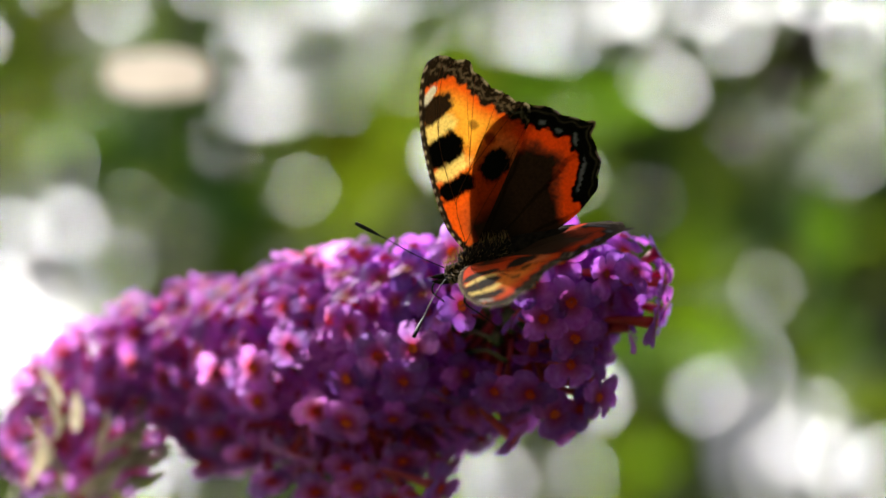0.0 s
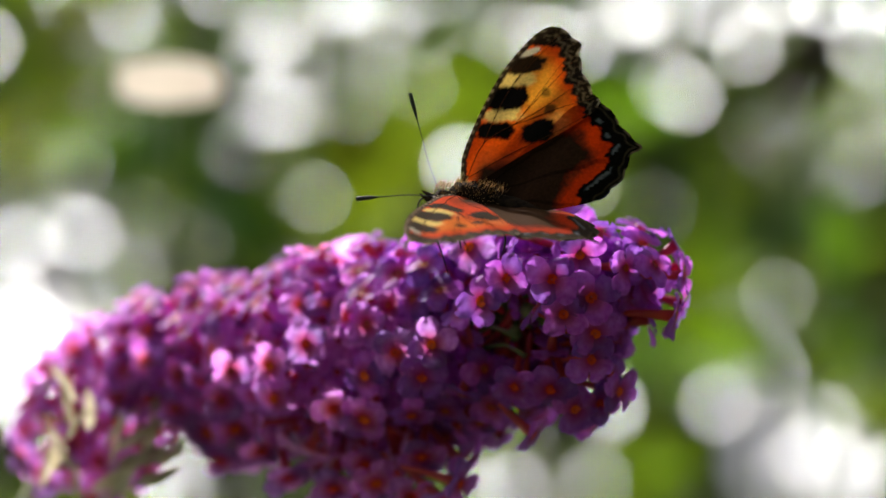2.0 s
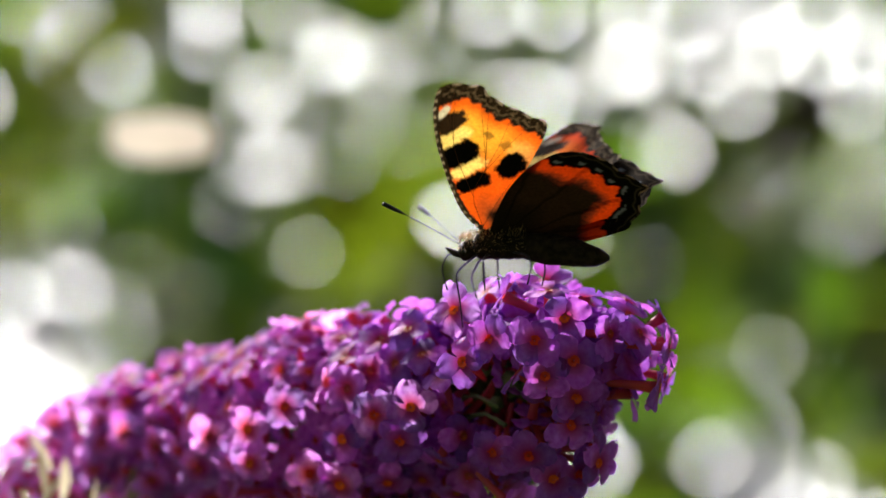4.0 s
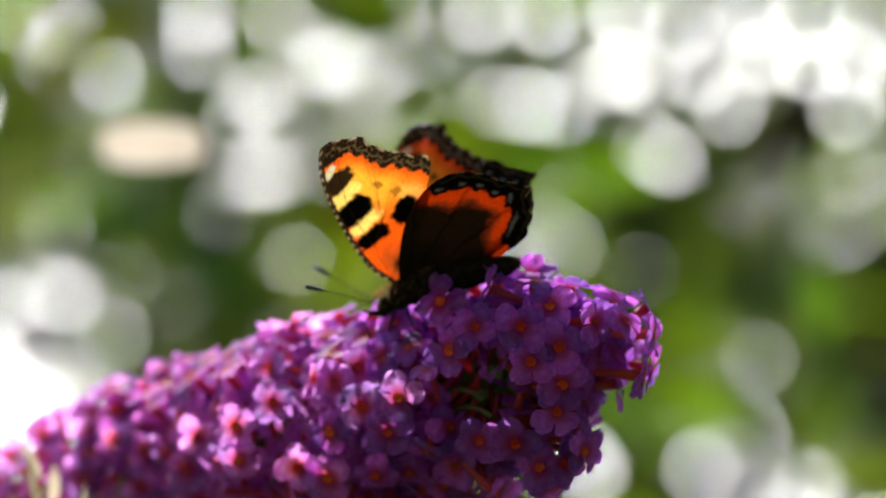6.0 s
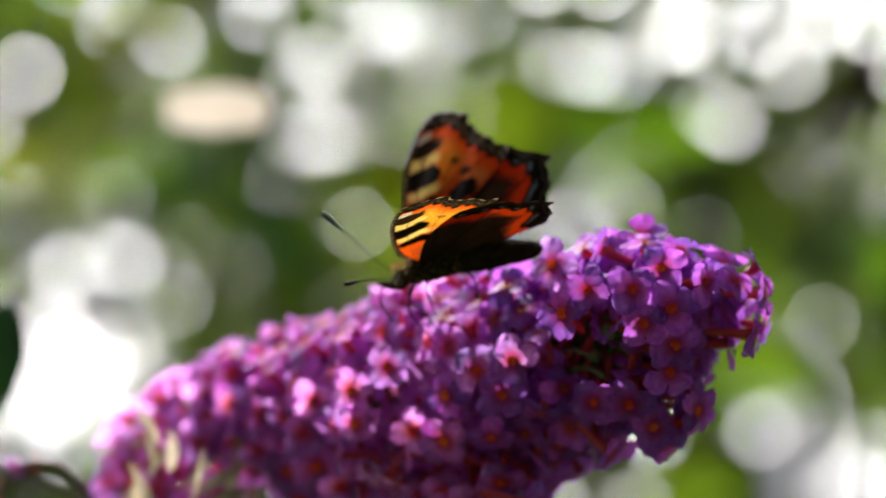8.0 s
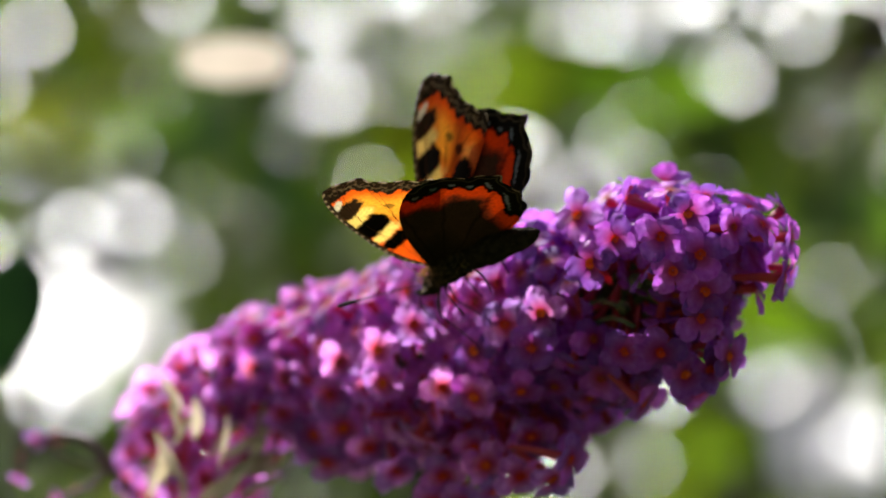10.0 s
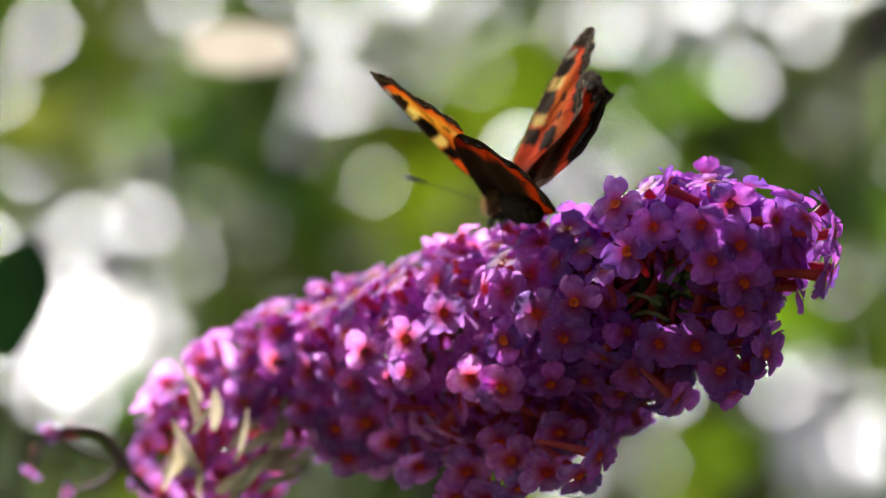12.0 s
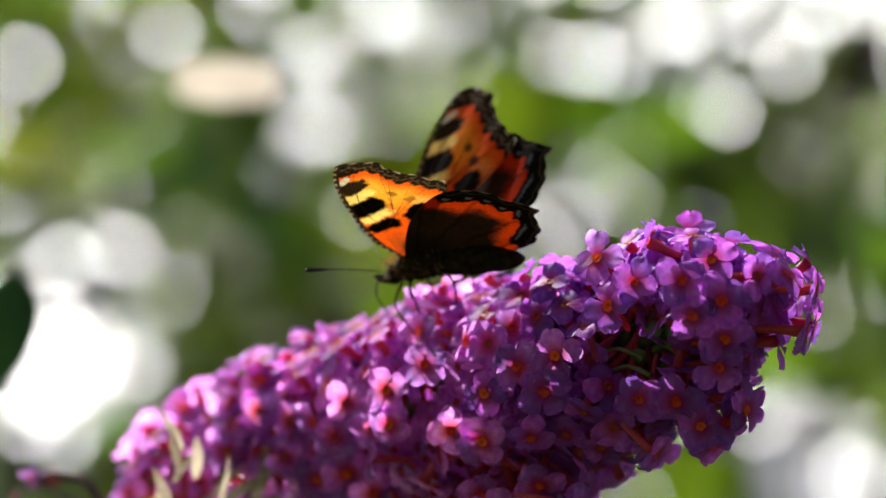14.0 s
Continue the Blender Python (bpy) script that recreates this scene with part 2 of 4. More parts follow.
def hedge():
    rng = random.Random(5)
    root = new("garden_shrub")
    root.location = (0.1, 4.3, 0)
    tagged(root, "tall leafy green garden shrub in bright backlight", "shrub")
    inv = Matrix.Translation(root.location).inverted()
    stems(root, 9, 1.6, 2.6)

    def place(r):
        x, y, d = r.uniform(-600, 2200), r.uniform(-330, 1500), r.uniform(3.5, 5.2)
        if any(math.hypot(x - gx, y - gy) < gr for gx, gy, gr in GAPS):
            return None
        return inv @ behind(x, y, d)
    tagged(piece("foliage", leaf_cloud(rng, 6200, place, 0.05, 0.12), root), kind="stuff")

    def around(r):
        x, z = r.uniform(-4.5, 4.5), r.uniform(0.1, 3.4)
        y = r.uniform(-0.8, 0.9) * (1.15 - 0.25 * z / 3) + 0.35 * noise.noise((x * 0.8, z, 2))
        if z > 3.0 + 0.5 * noise.noise((x * 0.7, 1, 1)) or (1.75 < z and abs(x) < 1.0 + 0.1 * z):
            return None
        return Vector((x, y, z))
    tagged(piece("outer_foliage", leaf_cloud(rng, 6500, around, 0.12, 0.22), root), kind="stuff")


def glossy_shrub():
    """A shrub added close behind the flower; its glossy leaves throw sun towards the lens."""
    rng = random.Random(6)
    root = new("glossy_shrub")
    root.location = (0.0, 1.5, 0)
    tagged(root, "glossy-leaved green shrub glittering against the sun", "shrub")
    inv = Matrix.Translation(root.location).inverted()
    for k in range(11):
        x = -230 + 200 * k
        low, high = inv @ behind(x + rng.uniform(-60, 60), 1050, 1.5), inv @ behind(x + rng.uniform(-90, 90), -160, 1.55)
        foot = Vector((low.x * 0.5 + rng.uniform(-0.02, 0.02), rng.uniform(-0.03, 0.03), -0.02))
        tube("branch", spline([foot, Vector((low.x * 0.8, 0.0, 0.7)), low, (low + high) * 0.5 + Vector((rng.uniform(-0.01, 0.01), 0, 0)), high], 16),
             [0.005 * (1 - i / 15) ** 2 + 0.0007 for i in range(16)], BARK, root, 6)
    bright = [(490, 90), (505, 235), (575, 375), (960, 100), (835, 320), (165, 440), (60, 500), (1215, 168), (40, 700), (130, 620), (1450, 800), (1090, 740), (1345, 720)]

    def front(r):
        x, y, d = r.uniform(-250, 1800), r.uniform(-150, 1000), r.uniform(1.1, 1.7)
        if any(math.hypot(x - gx, y - gy) < 85 for gx, gy in bright) or (x > 1080 and y < 90):
            return None
        return inv @ behind(x, y, d)
    tagged(piece("front_foliage", leaf_cloud(rng, 240, front, 0.014, 0.030), root), kind="stuff")
    # a reflecting leaf for each blurred bright spot, openings to the sky included
    upper = ((505, 85, 0.62), (470, 120, 0.3), (545, 130, 0.3), (512, 222, 0.62), (475, 225, 0.22), (548, 222, 0.22), (620, 30, 0.75), (655, 20, 0.3), (745, 20, 0.35), (730, 115, 0.26), (645, 110, 0.2), (700, 55, 0.24), (765, 85, 0.2), (685, 145, 0.18),
             (700, 100, 0.12), (640, 215, 0.16), (575, 375, 0.2), (150, 325, 0.17), (165, 440, 0.65), (130, 430, 0.25), (60, 455, 0.6), (20, 480, 0.55), (190, 25, 0.56), (240, 50, 0.4),
             (145, 30, 0.5), (400, 5, 0.4), (250, 510, 0.28), (363, 456, 0.1))
    right = ((985, 100, 0.65), (930, 96, 0.25), (1040, 110, 0.35), (1150, 40, 0.9), (1110, 60, 0.3), (1200, 60, 0.4), (1290, 50, 0.5), (1340, 110, 0.45), (1400, 15, 0.9), (1480, 30, 0.7),
             (1545, 110, 0.55), (1560, 20, 0.8), (1232, 195, 0.62), (1200, 180, 0.25), (1428, 300, 0.17), (1550, 320, 0.3), (1325, 455, 0.22), (1395, 550, 0.28), (1497, 500, 0.26), (1545, 230, 0.2),
             (830, 315, 0.75), (860, 330, 0.3), (1010, 306, 0.6), (960, 380, 0.42), (905, 425, 0.34), (1060, 262, 0.35), (1050, 350, 0.3), (1620, 200, 0.4))
    low = ((1095, 745, 0.85), (1075, 715, 0.5), (1270, 650, 0.75), (1215, 680, 0.5), (1340, 715, 0.75), (1380, 680, 0.5), (1290, 740, 0.6), (1440, 830, 0.9), (1500, 850, 0.9), (1550, 800, 0.7),
           (1390, 860, 0.7), (1480, 770, 0.4), (1560, 880, 0.8), (930, 890, 0.5), (1010, 900, 0.5), (870, 905, 0.4), (1070, 880, 0.45), (1000, 840, 0.36), (900, 830, 0.36), (850, 850, 0.28), (1200, 850, 0.45), (1600, 860, 0.8), (1640, 760, 0.5), (1530, 640, 0.12), (310, 855, 0.8), (330, 880, 0.5))
    left = ((60, 600, 1.0), (120, 620, 0.9), (20, 640, 0.9), (90, 660, 0.9), (160, 590, 0.5), (190, 640, 0.6), (40, 560, 0.6), (-20, 600, 0.7), (30, 700, 0.9), (100, 710, 0.7), (-30, 690, 0.6),
            (-60, 640, 0.5), (-10, 750, 0.5), (60, 770, 0.4), (-37, 336, 0.7), (-12, 106, 0.55), (-87, 206, 0.4), (-115, 484, 0.7), (-60, 274, 0.3), (-70, 620, 0.4), (-100, 700, 0.5))
    top = ((172, -20, 0.5), (400, -55, 0.6), (540, -50, 0.4), (622, 5, 0.3), (740, -60, 0.5), (800, 70, 0.16), (860, 60, 0.2), (790, 10, 0.25), (680, 170, 0.1), (760, 180, 0.1), (900, -60, 0.7), (1010, -50, 0.6), (1150, -60, 0.8), (1260, -40, 0.8), (1380, -60, 0.8),
           (1480, -50, 0.8), (1590, -40, 0.7), (60, -60, 0.4), (1640, 60, 0.6))
    for x, y, light in upper + right + low + left + top:
        glint(root, inv, x, y, light * 1.65, rng)
    # many smaller leaves catch a little light
    for k in range(46):
        glint(root, inv, rng.uniform(-120, 1660), rng.uniform(-80, 960), rng.uniform(0.05, 0.13), rng)


def sunlit_leaves():
    """A few shoots before the hedge, sun behind them, coloured brighter as sunlit foliage."""
    rng = random.Random(31)
    root = new("sunlit_shoot")
    root.location = (0.1, 2.9, 0)
    tagged(root, "yellow-green shoots against the light, coloured brighter as sunlit foliage", "shrub")
    inv = Matrix.Translation(root.location).inverted()
    for x, y, size in ((820, 205, 1.2), (790, 265, 1.0), (860, 170, 0.8), (1530, 215, 0.9), (1255, 490, 1.1), (1290, 545, 0.8), (105, 265, 0.8), (40, 310, 0.9),
                       (700, 420, 1.0), (640, 445, 0.9), (20, 360, 0.8), (880, 790, 0.8), (1160, 845, 1.0), (740, 360, 0.9), (610, 410, 0.8), (670, 370, 0.8), (545, 330, 0.6), (1120, 870, 0.9), (1330, 330, 0.6), (700, 290, 0.7), (95, 130, 0.6)):
        d = rng.uniform(2.7, 3.1)
        length = 150 * size * d / LENS
        at = inv @ behind(x, y, d)
        m = Matrix.Translation(at) @ Euler((rng.uniform(-1.3, -0.7), rng.uniform(-0.4, 0.4), rng.uniform(-0.8, 0.8))).to_matrix().to_4x4()
        v, f = [], []
        leaf_data(m @ Matrix.Translation((0, -length / 2, 0)), length, length * 0.55, 0.2, v, f)
        piece("leaf", mesh_of("leaf", v, f, SUNLIT_LEAF), root)
    for k in range(5):
        top = inv @ behind(300 * k + 100, 900, 2.95)
        tube("stalk", spline([(0.05 * k - 0.1, 0, -0.02), top * 0.5, top], 10), [0.004] * 10, STALK, root, 6)


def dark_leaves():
    """Thick leaves between the flower and the shrub, shade put into their dark colour."""
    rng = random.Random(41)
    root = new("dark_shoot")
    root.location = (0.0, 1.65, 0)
    tagged(root, "dark blue-green leaves on thin shoots, shade put into their colour", "shrub")
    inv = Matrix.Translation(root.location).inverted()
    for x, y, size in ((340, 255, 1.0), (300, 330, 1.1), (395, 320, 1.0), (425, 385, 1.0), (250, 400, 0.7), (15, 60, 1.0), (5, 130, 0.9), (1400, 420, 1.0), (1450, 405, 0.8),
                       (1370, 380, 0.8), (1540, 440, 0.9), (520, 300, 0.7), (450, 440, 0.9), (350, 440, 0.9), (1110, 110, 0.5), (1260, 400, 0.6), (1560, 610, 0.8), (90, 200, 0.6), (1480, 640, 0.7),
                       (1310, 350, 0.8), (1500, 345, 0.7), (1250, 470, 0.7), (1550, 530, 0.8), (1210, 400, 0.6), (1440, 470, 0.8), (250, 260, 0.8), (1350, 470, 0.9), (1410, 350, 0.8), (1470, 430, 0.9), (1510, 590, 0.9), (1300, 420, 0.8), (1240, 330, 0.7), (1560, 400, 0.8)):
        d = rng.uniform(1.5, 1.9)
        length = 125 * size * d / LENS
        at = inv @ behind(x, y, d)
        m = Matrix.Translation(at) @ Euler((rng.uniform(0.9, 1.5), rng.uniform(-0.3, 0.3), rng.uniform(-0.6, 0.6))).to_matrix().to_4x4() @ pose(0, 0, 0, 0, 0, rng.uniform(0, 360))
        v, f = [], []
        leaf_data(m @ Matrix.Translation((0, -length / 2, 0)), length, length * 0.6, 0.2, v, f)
        piece("leaf", mesh_of("leaf", v, f, SHADE_LEAF), root)
    for k in range(4):
        top = inv @ behind(420 * k + 80, 960, 1.7)
        tube("stalk", spline([(0.05 * k - 0.1, 0, -0.02), top * 0.5, top], 10), [0.003] * 10, STALK, root, 6)


def unseen_hedge():
    """Unseen shrubs added round and behind the camera, keeping sky off the shaded side."""
    rng = random.Random(8)
    root = new("sky_blocking_hedge")
    root.location = (0, 0, 0)
    tagged(root, "dense dark green unseen hedge, added to block sky light behind the camera", "hedge")
    for k in range(8):
        a = radians(188 + 23 * k)
        foot, top = Vector((1.5 * math.cos(a), 1.5 * math.sin(a), -0.02)), Vector((1.2 * math.cos(a), 1.2 * math.sin(a), 2.9))
        tube("branch", spline([foot, foot * 0.6 + top * 0.4 + Vector((0.08, 0, 0)), top], 12), [0.03 * (1 - 0.7 * i / 11) for i in range(12)], BARK, root, 6)

    def place(r):
        a, lift = radians(r.uniform(165, 375)), r.uniform(0, 1)
        bulge = 0.3 * noise.noise((2 * math.cos(a), 2 * math.sin(a), 3 * lift))
        rad = r.uniform(1.3, 2.1) + bulge
        if lift < 0.72:
            return Vector((rad * math.cos(a), rad * math.sin(a), 0.1 + 4.3 * lift + 0.5 * bulge))
        # the crown arches over from behind
        e = radians(r.uniform(50, 90))
        return Vector((1.7 * math.cos(e) * math.cos(a), 1.7 * math.cos(e) * math.sin(a) - 0.35, 1.6 + (1.6 + bulge) * math.sin(e)))
    tagged(piece("foliage", leaf_cloud(rng, 3900, place, 0.09, 0.18), root), kind="stuff")


def own_bush():
    """The lower leaves of the spike's bush; unseen, added to block ground bounce."""
    rng = random.Random(14)
    root = new("butterfly_bush")
    root.location = (-0.2, 0.67, 0)
    tagged(root, "leafy grey-green butterfly bush below the flower spike", "bush")
    for k in range(6):
        a = k * 1.05
        pts = spline([(0.03 * math.cos(a), 0.03 * math.sin(a), -0.02), (0.2 * math.cos(a), 0.2 * math.sin(a), 0.6), (0.5 * math.cos(a), 0.4 * math.sin(a), 1.15)], 10)
        tube("branch", pts, [0.012 * (1 - 0.7 * i / 9) for i in range(10)], BARK, root, 6)
    def mound(r):
        a, k, h = r.uniform(0, 6.28), math.sqrt(r.random()), r.random()
        wide = 0.95 * math.sqrt(1 - 0.75 * h * h) * (1 + 0.2 * noise.noise((3 * math.cos(a), 3 * math.sin(a), 2 * h)))
        return Vector((0.2 + wide * k * math.cos(a), 0.15 + 0.75 * wide * k * math.sin(a), 0.25 + 1.05 * h))
    tagged(piece("foliage", leaf_cloud(rng, 2600, mound, 0.06, 0.13), root), kind="stuff")
    # one dark leaf reaches up beside the spike, its shade put into the colour
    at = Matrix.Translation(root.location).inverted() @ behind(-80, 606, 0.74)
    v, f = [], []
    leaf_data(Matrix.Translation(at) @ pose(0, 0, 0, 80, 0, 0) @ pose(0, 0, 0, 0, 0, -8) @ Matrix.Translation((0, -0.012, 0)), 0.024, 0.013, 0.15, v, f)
    piece("leaf", mesh_of("leaf", v, f, SHADE_LEAF), root)
    tube("branch", spline([(0.1, 0.05, 0.9), at + Vector((0.0, 0.0, -0.12)), at + Vector((0, 0.002, -0.012))], 10), [0.001] * 10, STALK, root, 6)


def dry_leaf():
    root = new("dry_leaf")
    at = behind(318, 172, 0.775)
    root.location = at
    tagged(root, "pale beige dried leaf on a thin stalk", "leaf")
    verts, faces = [], []
    for i in range(13):
        t = i / 12 * 2 - 1
        w = 3.1 * (1 - 0.35 * t ** 14)
        for s in (-1, -0.5, 0, 0.5, 1):
            verts.append((t * 8.6 * MM, (-s * w * 0.6 + 1.0 * math.sin(t * 2)) * MM, (s * w + 0.5 * math.sin(3 * t + s)) * MM))
    for i in range(12):
        for j in range(4):
            k = i * 5 + j
            faces.append((k, k + 1, k + 6, k + 5))
    piece("blade", mesh_of("blade", verts, faces, DRY), root)
    pts = spline([(0.0, 0.001, 0), (-0.004, 0.08, -0.01), (0.0, 0.16, -0.3), (0.0, 0.2, -at.z)], 14)
    tube("stalk", pts, [0.0003] * 14, STALK, root, 6)


def seed_head():
    root = new("seed_head")
    at = behind(1452, 128, 0.93)
    root.location = at
    tagged(root, "dark withered seed head on a thin stalk", "seed head")
    rng = random.Random(2)
    v, f = [], []
    leaf_data(Matrix(), 4.2 * MM, 3.2 * MM, 0.5, v, f)
    husk = mesh_of("husk", v, f, WITHER)
    for k in range(110):
        t = rng.uniform(0, 1)
        a = rng.uniform(0, 6.28)
        c = Vector((5.2 * math.cos(a) * (1.1 - 0.7 * t) + 2 * t, 4.2 * math.sin(a) * (1.1 - 0.6 * t), t * 12 - 6)) * MM
        piece("husk", husk, root, Matrix.Translation(c) @ Euler((rng.uniform(-1, 1), rng.uniform(-1, 1), a)).to_matrix().to_4x4())
    pts = spline([(0, 0, 0.005), (0.0, 0.002, -0.02), (0.01, 0.02, -0.4), (0.05, 0.05, -at.z)], 14)
    tube("stalk", pts, [0.0007] * 14, STALK, root, 6)


ground()
hedge()
glossy_shrub()
sunlit_leaves()
dark_leaves()
unseen_hedge()
own_bush()
dry_leaf()
seed_head()


# ---------------------------------------------------------------- flower spike
def axis(u):
    """The middle line of the spike, in metres from the focus: u = 0 at the base, 1 at the tip; and its radius."""
    keys = [(-56.1, 70.4, -30.4, 8.3), (-50.9, 66.4, -27.4, 11.9), (-42.2, 59.6, -19.4, 10.0), (-29.1, 49.4, -18.4, 12.6), (-14.1, 37.6, -18.0, 16.1), (-1.8, 27.8, -15.7, 15.2),
            (8.0, 20.0, -11.6, 13.7), (15.0, 12.0, -9.0, 12.0), (19.3, 10.5, -7.0, 7.8), (22.3, 10.0, -7.2, 3.0)]
    p = spline(keys, 141)[int(round(u * 140))]
    return Vector(p[:3]) * MM, p[3] * MM


AXIS = [axis(i / 140) for i in range(141)]


def petal_mesh(seed, mat):
    """A broad round lobe on a narrow claw, with a finely crimped edge."""
    rng = random.Random(seed)
    verts, faces = [], []
    curl, cup, ph = rng.uniform(-0.3, 1.2), rng.uniform(-0.7, 0.6), rng.uniform(0, 6)
    length, width, skew = rng.uniform(2.6, 3.1), rng.uniform(3.0, 3.5), rng.uniform(-0.25, 0.25)
    rows, nv = (0.0, 0.25, 0.48, 0.68, 0.83, 0.94, 0.985), 9
    for t in rows:
        if t < 0.55:
            w = width * 0.5 * (0.36 + 0.64 * math.sin(math.pi * 0.5 * t / 0.55))
        else:
            w = width * 0.5 * math.sqrt(1 - ((t - 0.55) / 0.45) ** 2)
        for j in range(nv):
            s = j / (nv - 1) * 2 - 1
            phi = math.atan2(t - 0.5, s)
            crimp = 1 + 0.055 * math.sin(phi * 7 + ph) + 0.05 * math.sin(phi * 14 + 2 * ph)
            x, y = s * w * crimp, 0.45 + length * (0.5 + (t - 0.5) * crimp)
            z = -curl * t * t + cup * s * s * t * 0.8 + 0.22 * t * t * math.sin(s * 5 + ph) + 0.12 * math.sin(5 * t + ph) * s
            verts.append(((x + skew * t) * MM, y * MM, z * MM))
    for i in range(len(rows) - 1):
        for j in range(nv - 1):
            a = i * nv + j
            faces.append((a, a + 1, a + nv + 1, a + nv))
    return mesh_of("petal", verts, faces, mat)


PETALS = {mat: [petal_mesh(k, mat) for k in range(14)] for mat in (FRESH_SHADED, FADED_LIT)}


def corolla_tube_mesh(seed):
    rng = random.Random(seed)
    bx, by = rng.uniform(-1.2, 1.2), rng.uniform(-1.2, 1.2)
    pts = spline([(bx * 1.5 * MM, by * 1.5 * MM, -8.0 * MM), (bx * 0.6 * MM, by * 0.6 * MM, -4.4 * MM), (0, 0, -0.1 * MM)], 6)
    return mesh_of("floret", *tube_data(pts, [0.34 * MM, 0.38 * MM, 0.44 * MM, 0.52 * MM, 0.62 * MM, 0.8 * MM], 7), TUBE)


TUBES = [corolla_tube_mesh(k) for k in range(5)]


def throat_mesh(mat, wide):
    """The funnel of the eye: a raised orange rim round a deep mouth."""
    verts, faces = [], []
    rings = ((0.66, 0.05), (0.48, 0.04), (0.28, -0.03), (0.12, -0.10))
    for r, z in rings:
        verts += [(r * wide * MM * math.cos(a), r * wide * MM * math.sin(a), z * MM) for a in np.linspace(0, 2 * math.pi, 10, endpoint=False)]
    for i in range(3):
        faces += [(i * 10 + k, (i + 1) * 10 + k, (i + 1) * 10 + (k + 1) % 10, i * 10 + (k + 1) % 10) for k in range(10)]
    faces.append(tuple(range(30, 40)))
    return mesh_of("throat", verts, faces, mat)


THROAT_MESH = throat_mesh(THROAT, 1.0)
DARK_THROAT_MESH = throat_mesh(WINE, 0.85)


NEAR_SIDE = [0]
SHADED = {"petal": [[], []], "old_petal": [[], []], "tube": [[], []], "throat": [[], []]}


def add_copy(store, me, m):
    base = len(store[0])
    store[0].extend([m @ v.co for v in me.vertices])
    store[1].extend([tuple(base + k for k in q.vertices) for q in me.polygons])


def floret(parent, place, out, spin, size, rng, inner=False, axis_way=None):
    z = out.normalized()
    if axis_way is not None and z.dot(axis_way) < 0.2:
        # never turned back into the spike
        z = (z - axis_way * (z.dot(axis_way) - 0.2)).normalized()
    m = Matrix.Translation(place) @ z.to_track_quat("Z", "Y").to_matrix().to_4x4() @ pose(0, 0, 0, 0, 0, spin) @ Matrix.Scale(size, 4)
    # florets open from the foot upwards: lower ones fade and are painted sunlit
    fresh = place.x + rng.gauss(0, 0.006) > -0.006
    lobes = [(PETALS[FRESH_SHADED if fresh else FADED_LIT][rng.randrange(14)], pose(0, 0, 0, rng.uniform(-12, 16), rng.uniform(-8, 8), 90 * k + rng.uniform(-8, 8))) for k in range(4)]
    stem = TUBES[rng.randrange(5)]
    NEAR_SIDE[0] += z.y <= 0.22 and not inner
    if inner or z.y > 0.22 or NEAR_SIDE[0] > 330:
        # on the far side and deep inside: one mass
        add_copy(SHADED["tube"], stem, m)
        add_copy(SHADED["throat"], DARK_THROAT_MESH, m)
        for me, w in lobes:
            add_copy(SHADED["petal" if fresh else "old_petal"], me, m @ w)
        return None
    f = piece("floret", stem, parent, m)
    for me, w in lobes:
        piece("petal", me, f, w)
    piece("throat", THROAT_MESH if axis_way is None or rng.random() < 0.15 else DARK_THROAT_MESH, f)
    return f


def bunch_stalk(a, b):
    return mesh_of("stalk", *tube_data(spline([a, (a + b) * 0.5, b], 4), [0.0011, 0.001, 0.0009, 0.0012], 6), STALK)


def on_surface(x, y):
    """Where the view line of the opening pose meets the front of the spike; with the way outwards."""
    f = LENS
    best = None
    for d in np.arange(0.560, 0.690, 0.0005):
        p = Vector(((x - 784) / f * d, d - FOCUS, -(y - 441) / f * d))
        c, r = min(AXIS, key=lambda q: (q[0] - p).length - q[1] * 0.2)
        gap_to = (p - c).length - r
        if best is None or gap_to < best[0]:
            best = (gap_to, p, c)
        if gap_to < 0:
            break
    return best[1], (best[1] - best[2]).normalized()


